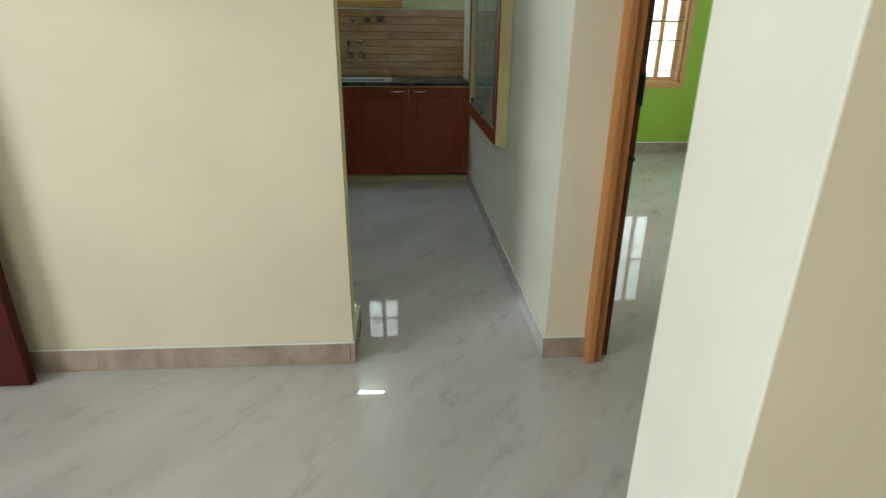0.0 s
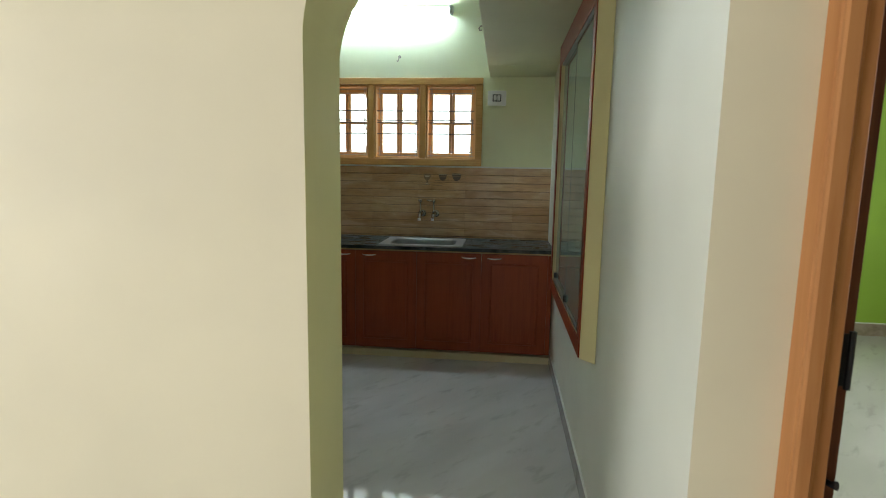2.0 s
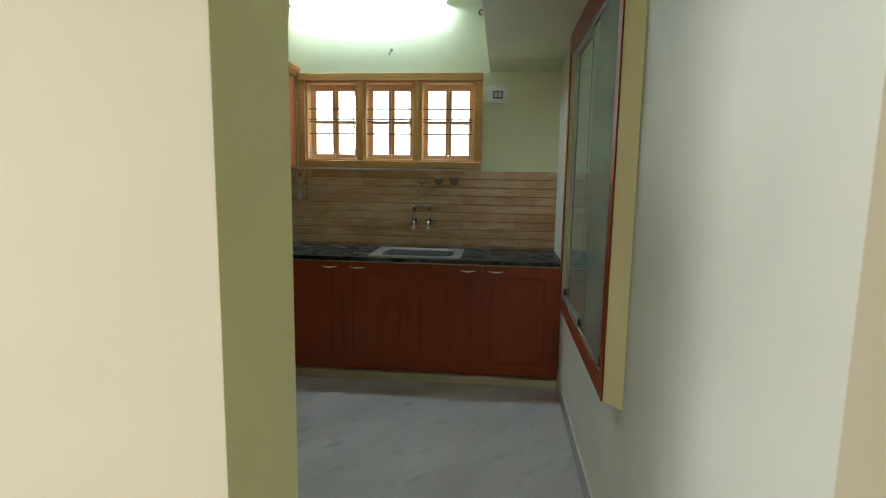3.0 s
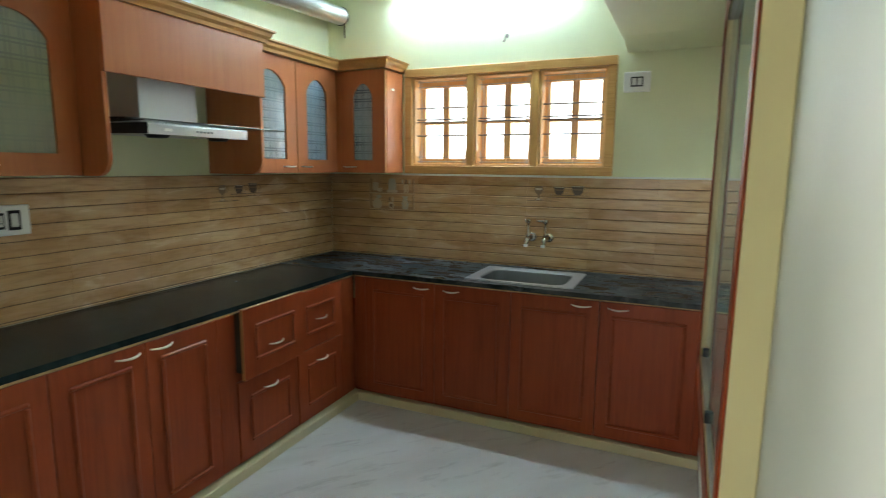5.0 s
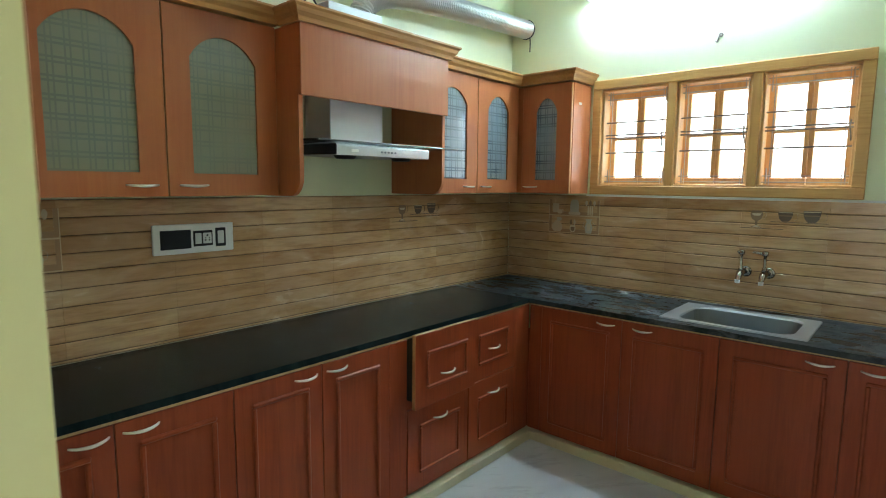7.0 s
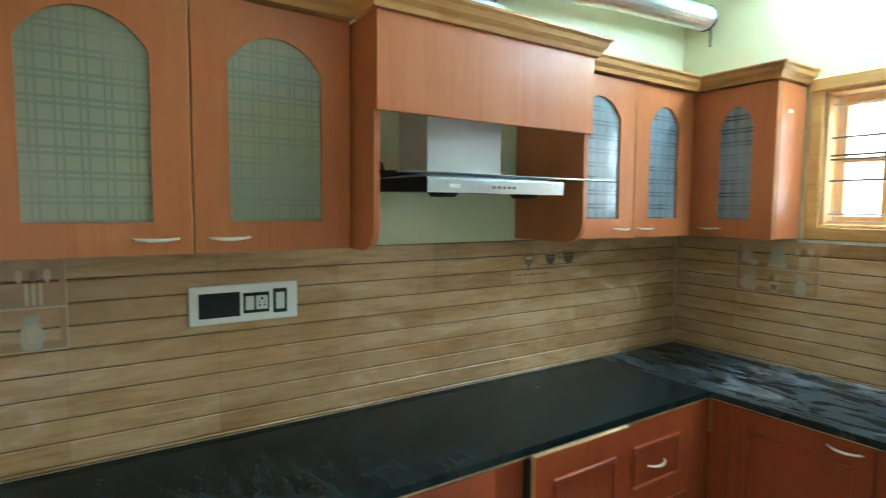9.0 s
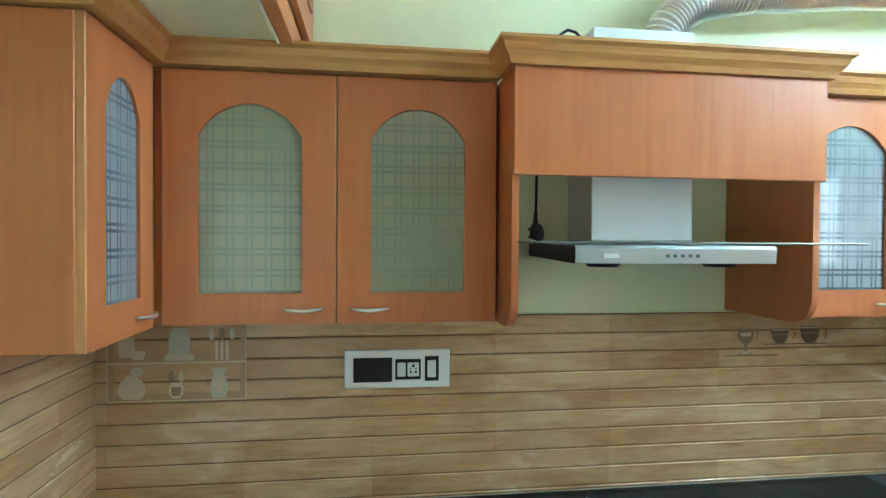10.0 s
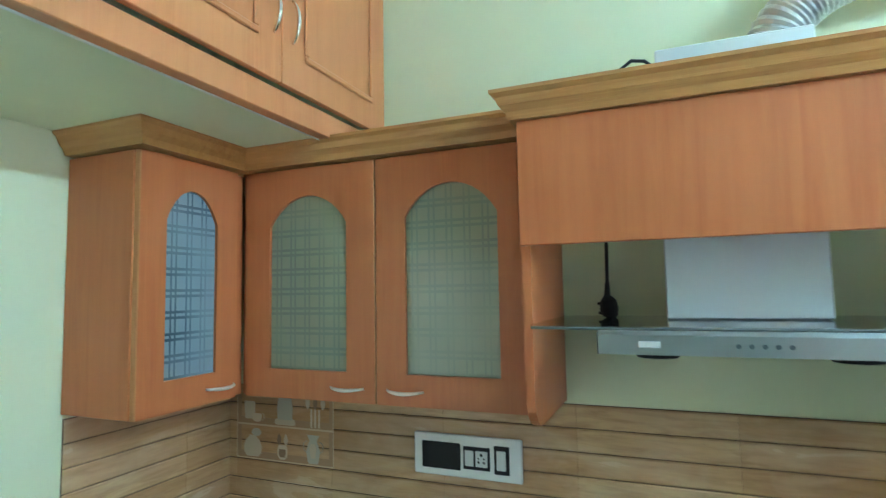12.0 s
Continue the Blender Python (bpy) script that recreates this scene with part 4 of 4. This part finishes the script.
def loft():
    c = thing("loft_cupboard", (-0.7, 3.8, 2.225), "light reddish-brown loft cupboard with framed double doors", "cupboard")
    bm = bmesh.new()
    brick(bm, (-0.36, 0.001, 2.172), (1.70, 0.036, 2.237), 0.002, FACE_LOFT)
    part("bottom_rail", bm, LOFTWOOD, c)
    for x in (1.668, 0.69, -0.36):
        box("stile", (x, 0.001, 2.2375), (x + 0.030, 0.036, CEIL - 0.001), LOFTWOOD, c, 0.002, FACE_LOFT)
    for x0, x1, hx in ((1.18, 1.690, 1.215), (0.70, 1.18, 1.145), (0.22, 0.70, 0.255), (-0.33, 0.22, 0.185)):
        bm = bmesh.new()
        brick(bm, (x0 + 0.0015, -0.019, 2.244), (x1 - 0.0015, -0.001, 2.90), 0.002, FACE_LOFT)
        door = part("door", bm, LOFTWOOD, c)
        bm = bmesh.new()
        a, b, z0, z1 = x0 + 0.085, x1 - 0.085, 2.327, 2.81
        for s in ((a, z0, b, z0 + 0.016), (a, z1 - 0.016, b, z1), (a, z0 + 0.016, a + 0.016, z1 - 0.016), (b - 0.016, z0 + 0.016, b, z1 - 0.016)):
            brick(bm, (s[0], -0.027, s[1]), (s[2], -0.019, s[3]), 0.003, FACE_LOFT)
        part("moulding", bm, LOFTWOOD, door)
        bow_handle(door, hx, 2.407, FACE_LOFT @ Matrix.Translation((0, -0.019, 0)), 0.11, CHROME, True)


loft()

box("soffit_sealant", (XL + 0.005, 3.7965, 2.1705), (0.355, 3.8035, 2.1778), WHITE_PAINT, None, 0.0015)["kind"] = "structure"

# ---------------------------------------------------------------- showcase in the right wall
def showcase():
    c = thing("wall_showcase", (0.9, 4.73, 0.65), "built-in wall showcase with sliding glass and a red-brown frame", "showcase")
    # cream box that stands proud of the wall
    for lo, hi in (((0.846, 4.036, 0.654), (0.899, 4.112, 2.165)), ((0.846, 5.358, 0.654), (0.899, 5.408, 2.165)),
                   ((0.846, 4.112, 0.654), (0.899, 5.358, 0.722)), ((0.846, 4.112, 2.058), (0.899, 5.358, 2.165))):
        ob = box("surround", lo, hi, CASE_LIT_PAINT, c, 0.002)
        for v in ob.data.vertices:      # the near cheek splays out to the wall
            if v.co.x > 0.89 and v.co.y < 4.05:
                v.co.y -= 0.056
    y0, y1, z0, z1 = 4.040, 5.404, 0.655, 2.160
    for lo, hi in (((y0, z0), (y1, z0 + 0.075)), ((y0, z1 - 0.12), (y1, z1)), ((y0, z0 + 0.075), (y0 + 0.060, z1 - 0.12)), ((y1 - 0.065, z0 + 0.075), (y1, z1 - 0.12))):
        bm = bmesh.new()
        brick(bm, (0.840, lo[0], lo[1]), (0.8455, hi[0], hi[1]), 0.002)
        part("frame", bm, CABINET, c)
    for k, (a, b) in enumerate(((4.112, 4.70), (4.64, 5.338))):
        bm = bmesh.new()
        x = 0.856 + 0.010 * k
        brick(bm, (x, a, 0.736), (x + 0.005, b, 2.036), 0.0005)
        pane = part("glass_door", bm, FROST, c, "sliding sea-green glass pane")
        yy = b if k == 0 else a
        box("ground_edge", (x - 0.0012, yy - 0.003, 0.737), (x + 0.0062, yy + 0.003, 2.035), GLASSEDGE, pane, 0, None, "dark ground glass edge")
        for yy in (a + 0.03, b - 0.03):
            box("catch", (x - 0.012, yy - 0.012, 0.742), (x + 0.008, yy + 0.012, 0.775), BLACK, pane, 0.002)
    for z in (0.7225, 2.040):
        box("track", (0.850, 4.113, z), (0.884, 5.339, z + 0.012), STEEL, c, 0.001)
    for z in (1.12, 1.58):
        bm = bmesh.new()
        brick(bm, (0.885, 4.113, z), (1.04, 5.357, z + 0.008), 0.001)
        part("shelf", bm, GLASS, c)


showcase()

# ---------------------------------------------------------------- electrics


def switchboard():
    s = thing("switchboard", (XL, 4.12, 1.26), "white switchboard with black socket modules on the tiled wall", "switchboard")
    m = Matrix.Translation((XL + 0.013, 0, 0)) @ pose(0, 0, 0, 0, 0, LEFT)
    bm = bmesh.new()
    brick(bm, (3.958, -0.014, 1.205), (4.288, 0.0, 1.325), 0.005, m, 2)
    part("plate", bm, WHITE, s)
    for a, b, z0, z1 in ((3.985, 4.105, 1.226, 1.302), (4.115, 4.195, 1.232, 1.296), (4.208, 4.252, 1.226, 1.304)):
        bm = bmesh.new()
        brick(bm, (a, -0.017, z0), (b, -0.013, z1), 0.001, m)
        part("module_frame", bm, BLACK, s)
    for a, b, z0, z1 in ((4.121, 4.147, 1.242, 1.286), (4.153, 4.189, 1.242, 1.286), (4.216, 4.243, 1.238, 1.292)):
        bm = bmesh.new()
        brick(bm, (a, -0.0205, z0), (b, -0.0165, z1), 0.0015, m)
        part("switch", bm, GREYPL, s)
    for dx, dz, r in ((0.0, 0.012, 0.0045), (-0.008, -0.008, 0.0035), (0.008, -0.008, 0.0035), (-0.008, 0.002, 0.0025), (0.008, 0.002, 0.0025)):
        bm = bmesh.new()
        sweep(bm, [(4.171 + dx, -0.0202, 1.264 + dz), (4.171 + dx, -0.0212, 1.264 + dz)], r, 8, m)
        part("socket_hole", bm, BLACK, s)


switchboard()


def wall_switch():
    s = thing("wall_switch", (0.45, YB, 1.98), "white wall switch plate beside the window", "switch")
    bm = bmesh.new()
    brick(bm, (0.372, YB - 0.022, 1.925), (0.520, YB, 2.040), 0.006, None, 2)
    part("plate", bm, WHITE, s)
    box("module_frame", (0.412, YB - 0.025, 1.955), (0.480, YB - 0.021, 2.010), BLACK, s, 0.001)
    for a in (0.419, 0.449):
        box("switch", (a, YB - 0.0285, 1.962), (a + 0.024, YB - 0.0245, 2.003), GREYPL, s, 0.0015)


wall_switch()


def tube_light():
    t = thing("tube_light", (-0.5, YB, 2.63), "lit fluorescent tube light high on the kitchen wall", "lamp")
    bm = bmesh.new()
    brick(bm, (-1.12, YB - 0.032, 2.640), (0.085, YB, 2.685), 0.004)
    part("batten", bm, WHITE, t)
    for x in (-1.118, 0.055):
        bm = bmesh.new()
        brick(bm, (x, YB - 0.098, 2.618), (x + 0.026, YB - 0.005, 2.676), 0.005)
        part("holder", bm, GREYPL, t)
    bm = bmesh.new()
    sweep(bm, [(-1.092, YB - 0.078, 2.640), (0.055, YB - 0.078, 2.640)], 0.014, 14)
    part("tube", bm, TUBEGLOW, t, "glowing white tube", smooth=True)


tube_light()


def hook():
    h = thing("wall_hook", (-0.348, YB, 2.28), "small iron hook in the wall above the window", "hook")
    bm = bmesh.new()
    sweep(bm, [(-0.348, YB, 2.305), (-0.348, YB - 0.006, 2.305)], 0.012, 10)
    sweep(bm, [(-0.348, YB, 2.305), (-0.348, YB - 0.03, 2.30), (-0.350, YB - 0.042, 2.28), (-0.358, YB - 0.036, 2.262), (-0.366, YB - 0.026, 2.272)], 0.004, 6)
    part("bent_wire", bm, IRON, h)


hook()


def loft_hook(y):
    h = thing("loft_hook", (0.372, y, 2.20), "small dark metal hook on the loft edge", "hook", "hooks on the loft edge")
    bm = bmesh.new()
    sweep(bm, [(0.374, y, 2.215), (0.360, y, 2.213), (0.352, y, 2.200), (0.358, y, 2.188), (0.368, y, 2.192)], 0.004, 6)
    part("bent_wire", bm, IRON, h)


loft_hook(4.45)
loft_hook(5.10)

# ---------------------------------------------------------------- tiles of the walls
PITCH, TOP, TILE = 0.0636, 1.430, 0.392


def plank_mesh(length, height):
    bm = bmesh.new()
    # eased along the two long edges
    h, e = height / 2, 0.0032
    section = [(0.0, -h), (-0.010 + e, -h), (-0.010, -h + e), (-0.010, h - e), (-0.010 + e, h), (0.0, h)]
    a = [bm.verts.new((-length / 2, y, z)) for y, z in section]
    b = [bm.verts.new((length / 2, y, z)) for y, z in section]
    bm.faces.new(a), bm.faces.new(b[::-1])
    for i in range(6):
        bm.faces.new((a[i], b[i], b[(i + 1) % 6], a[(i + 1) % 6]))
    bmesh.ops.recalc_face_normals(bm, faces=bm.faces)
    me = bpy.data.meshes.new("plank_tile")
    bm.to_mesh(me)
    bm.free()
    me.materials.append(WALLTILE)
    return me


PLANKS = {}


def tile_wall(name, m, x0, x1, start):
    """Rows of wood-look ceramic planks from the worktop up, on a dark joint bed."""
    bed = bmesh.new()
    brick(bed, (x0, -0.0065, CT), (x1, -0.0005, TOP), 0, m)
    base = structure(part(name, bed, GROUT))
    rows = [(TOP - PITCH * (r + 1), TOP - PITCH * r) for r in range(9)] + [(CT + 0.001, TOP - PITCH * 9)]
    for z0, z1 in rows:
        x = start
        while x < x1 - 0.01:
            a, b = max(x, x0), min(x + TILE, x1)
            if b - a > 0.012:
                key = (round(b - a, 3), round(z1 - z0, 3))
                if key not in PLANKS:
                    PLANKS[key] = plank_mesh(b - a - 0.0006, z1 - z0 - 0.0030)
                ob = new("plank_tile", PLANKS[key])
                ob.parent = base
                ob.matrix_basis = m @ Matrix.Translation(((a + b) / 2, 0, (z0 + z1) / 2))
            x += TILE


tile_wall("tiled_splashback_left", Matrix.Translation((XL, 0, 0)) @ pose(0, 0, 0, 0, 0, LEFT), YF + 0.0102, YB - 0.0102, 3.262 - TILE)
tile_wall("tiled_splashback_back", Matrix.Translation((0, YB, 0)), XL + 0.0102, XR - 0.001, -1.36 - TILE)
tile_wall("tiled_splashback_front", Matrix.Translation((0, YF, 0)) @ pose(0, 0, 0, 0, 0, FRONT), 1.11, -XL - 0.001, 1.11)

# ---------------------------------------------------------------- kitchenware printed on the tiles
PRINT_PALE = material("pale_grey_print", (0.53, 0.43, 0.29), 0.35)
PRINT_GROUND = material("picture_ground_print", (0.34, 0.20, 0.095), 0.3)
PRINT_GREY = material("blue_grey_print", (0.44, 0.40, 0.30), 0.35)
PRINT_CREAM = material("cream_print", (0.58, 0.47, 0.31), 0.35)
PRINT_BROWN = material("brown_print", (0.22, 0.135, 0.07), 0.35)
PRINT_DARK = material("dark_brown_print", (0.10, 0.065, 0.04), 0.35)
PRINT_LINE = material("ochre_print_line", (0.56, 0.42, 0.25), 0.35)


def revolve_outline(cx, z, half):
    """A closed outline from (height, half width) pairs."""
    right = [(cx + w, z + h) for h, w in half]
    return right + [(cx - w, z + h) for h, w in reversed(half)]


CUP = [(0.0, 0.010), (0.004, 0.014), (0.012, 0.020), (0.030, 0.024), (0.040, 0.024)]
GOBLET = [(0.0, 0.013), (0.003, 0.012), (0.006, 0.003), (0.022, 0.003), (0.03, 0.012), (0.045, 0.016), (0.058, 0.012)]


def printed(parent, outline, mat, m, name="print", level=0.0):
    bm = bmesh.new()
    prism(bm, outline, -0.0112 - level, -0.0104 - level, m)
    return part(name, bm, mat, parent)


def handle_print(parent, cx, cz, r, mat, m):
    bm = bmesh.new()
    ring = [(cx + r * math.cos(radians(a)), -0.0108, cz + r * 1.2 * math.sin(radians(a))) for a in range(-90, 91, 20)]
    sweep(bm, ring, 0.0018, 6, m, flat=0.4)
    part("print", bm, mat, parent)


def picture_tile(x0, x1, m, label):
    """Two printed shelves of crockery, over the wood-look planks."""
    t = thing("picture_tile", m @ Matrix.Translation(((x0 + x1) / 2, 0, 1.18)), label, "wall tile", "picture tiles")
    z0, z1, zm = 1.180, 1.400, 1.296
    w = x1 - x0
    for a, b, c, d in ((x0, z0, x1, z0 + 0.004), (x0, zm - 0.003, x1, zm + 0.003), (x0, z0 + 0.004, x0 + 0.003, z1), (x1 - 0.003, z0 + 0.004, x1, z1)):
        box("shelf_line", (a, -0.0112, b), (c, -0.0103, d), PRINT_LINE, t, 0, m)
    for z, top in ((zm + 0.003, z1), (z0 + 0.004, zm - 0.003)):
        box("shelf_board", (x0 + 0.003, -0.0108, z), (x1 - 0.003, -0.0102, z + 0.022), PRINT_GROUND, t, 0, m)
        box("shelf_side", (x1 - 0.018, -0.0108, z + 0.022), (x1 - 0.003, -0.0102, top), PRINT_GROUND, t, 0, m)
        box("shelf_side", (x0 + 0.003, -0.0108, z + 0.022), (x0 + 0.020, -0.0102, top), PRINT_GROUND, t, 0, m)

    def put(fx, z, half, mat, level=0.0):
        return printed(t, revolve_outline(x0 + fx * w, z, half), mat, m, "crockery_print", level)

    up, low = zm + 0.006, z0 + 0.008
    put(0.14, up + 0.012, [(0.0, 0.020), (0.030, 0.023), (0.056, 0.023), (0.060, 0.020)], PRINT_PALE)
    put(0.222, up + 0.004, [(0.0, 0.008), (0.004, 0.016), (0.018, 0.020), (0.028, 0.019)], PRINT_CREAM, 0.0009)
    handle_print(t, x0 + 0.27 * w, up + 0.022, 0.010, PRINT_CREAM, m)
    put(0.515, up, [(0.0, 0.036), (0.005, 0.043), (0.018, 0.040), (0.022, 0.030)], PRINT_PALE)
    put(0.515, up + 0.018, [(0.0, 0.030), (0.040, 0.032), (0.070, 0.027), (0.082, 0.018)], PRINT_GREY, 0.0009)
    for k in (-1, 0, 1):
        put(0.82 + 0.038 * k, up, [(0.0, 0.0035), (0.040, 0.0040), (0.060, 0.0035)], PRINT_CREAM)
        put(0.82 + 0.075 * k, up + 0.060, [(0.0, 0.003), (0.016, 0.009), (0.028, 0.008), (0.036, 0.003)], PRINT_PALE if k else PRINT_BROWN)
    put(0.175, low, [(0.0, 0.024), (0.014, 0.037), (0.034, 0.039), (0.054, 0.030), (0.066, 0.016), (0.072, 0.014)], PRINT_PALE)
    put(0.215, low + 0.070, [(0.0, 0.010), (0.008, 0.021), (0.020, 0.018), (0.026, 0.008)], PRINT_GREY, 0.0009)
    put(0.49, low, [(0.0, 0.010), (0.012, 0.020), (0.034, 0.021), (0.048, 0.015)], PRINT_CREAM)
    put(0.49, low + 0.008, [(0.0, 0.010), (0.012, 0.014), (0.026, 0.014)], PRINT_BROWN, 0.0009)
    for k in (-1, 1):
        put(0.49 + 0.035 * k, low + 0.048, [(0.0, 0.003), (0.014, 0.009), (0.028, 0.006), (0.036, 0.002)], PRINT_PALE if k > 0 else PRINT_BROWN)
    put(0.80, low - 0.002, [(0.0, 0.018), (0.010, 0.022), (0.040, 0.028), (0.060, 0.020), (0.074, 0.014), (0.092, 0.024)], PRINT_GREY)
    put(0.80, low + 0.016, [(0.0, 0.008), (0.030, 0.014), (0.046, 0.008)], PRINT_PALE, 0.0009)
    for k in (-1, 1):
        bm = bmesh.new()
        ring = [(x0 + 0.80 * w + k * (0.024 + 0.015 * math.cos(radians(q))), -0.0108, low + 0.052 + 0.018 * math.sin(radians(q))) for q in range(-90, 91, 20)]
        sweep(bm, ring, 0.0018, 6, m, flat=0.4)
        part("crockery_print", bm, PRINT_GREY, t)


def cup_row(x0, m, label, z=1.328):
    """A goblet and two cups printed in a row, with pale rims and bands, on thin dark lines."""
    t = thing("cup_print", m @ Matrix.Translation((x0 + 0.16, 0, z)), label, "tile print", "cup prints")
    big = [(h * 1.55, q * 1.9) for h, q in GOBLET]
    printed(t, revolve_outline(x0 + 0.045, z - 0.045, big), PRINT_BROWN, m)
    printed(t, revolve_outline(x0 + 0.045, z + 0.018, [(0.0, 0.014), (0.006, 0.020), (0.012, 0.022)]), PRINT_PALE, m, level=0.0009)
    printed(t, revolve_outline(x0 + 0.045, z - 0.043, [(0.0, 0.018), (0.004, 0.012), (0.010, 0.004)]), PRINT_PALE, m, level=0.0009)
    for cx, s in ((0.175, 1.35), (0.290, 1.55)):
        printed(t, revolve_outline(x0 + cx, z - 0.008, [(h * s * 0.95, q * s) for h, q in CUP]), PRINT_DARK, m)
        printed(t, revolve_outline(x0 + cx, z - 0.008 + 0.020 * s, [(0.0, 0.020 * s), (0.006, 0.022 * s)]), PRINT_BROWN, m, level=0.0009)
        printed(t, revolve_outline(x0 + cx, z - 0.008 + 0.033 * s, [(0.0, 0.022 * s), (0.004, 0.023 * s)]), PRINT_PALE, m, level=0.0009)
        handle_print(t, x0 + cx + 0.029 * s, z + 0.014 * s, 0.012 * s, PRINT_DARK, m)
    handle_print(t, x0 + 0.072, z + 0.022, 0.017, PRINT_BROWN, m)
    for a, b, zz in ((x0 + 0.11, x0 + 0.36, z - 0.012), (x0 - 0.03, x0 + 0.17, z - 0.050)):
        printed(t, [(a, zz), (b, zz), (b, zz + 0.003), (a, zz + 0.003)], PRINT_DARK, m)


ON_LEFT = Matrix.Translation((XL, 0, 0)) @ pose(0, 0, 0, 0, 0, LEFT)
ON_BACK = Matrix.Translation((0, YB, 0))
picture_tile(3.262, 3.662, ON_LEFT, "brown picture tile with printed crockery on two shelves")
picture_tile(-1.36, -0.995, ON_BACK, "brown picture tile with printed crockery on two shelves")
cup_row(5.275, ON_LEFT, "printed brown goblet and dark cups on wood-look tiles")
cup_row(-0.155, ON_BACK, "printed brown goblet and dark cups above the taps")

# ---------------------------------------------------------------- floor tiles
floor_bm = bmesh.new()
brick(floor_bm, (-3.4, -2.8, -0.12), (4.55, 7.2, -0.003))
floor = structure(part("floor", floor_bm, FLOORJOINT))
SIDE = 0.60
bm = bmesh.new()
brick(bm, (-SIDE / 2 + 0.00012, -SIDE / 2 + 0.00012, -0.010), (SIDE / 2 - 0.00012, SIDE / 2 - 0.00012, 0.0))
slab = bpy.data.meshes.new("floor_tile")
bm.to_mesh(slab)
bm.free()
slab.materials.append(FLOOR)
for i in range(-6, 8):
    for j in range(-5, 12):
        ob = new("floor_tile", slab)
        ob.parent = floor
        ob.location = (0.33 + SIDE * i, 0.25 + SIDE * j, 0)
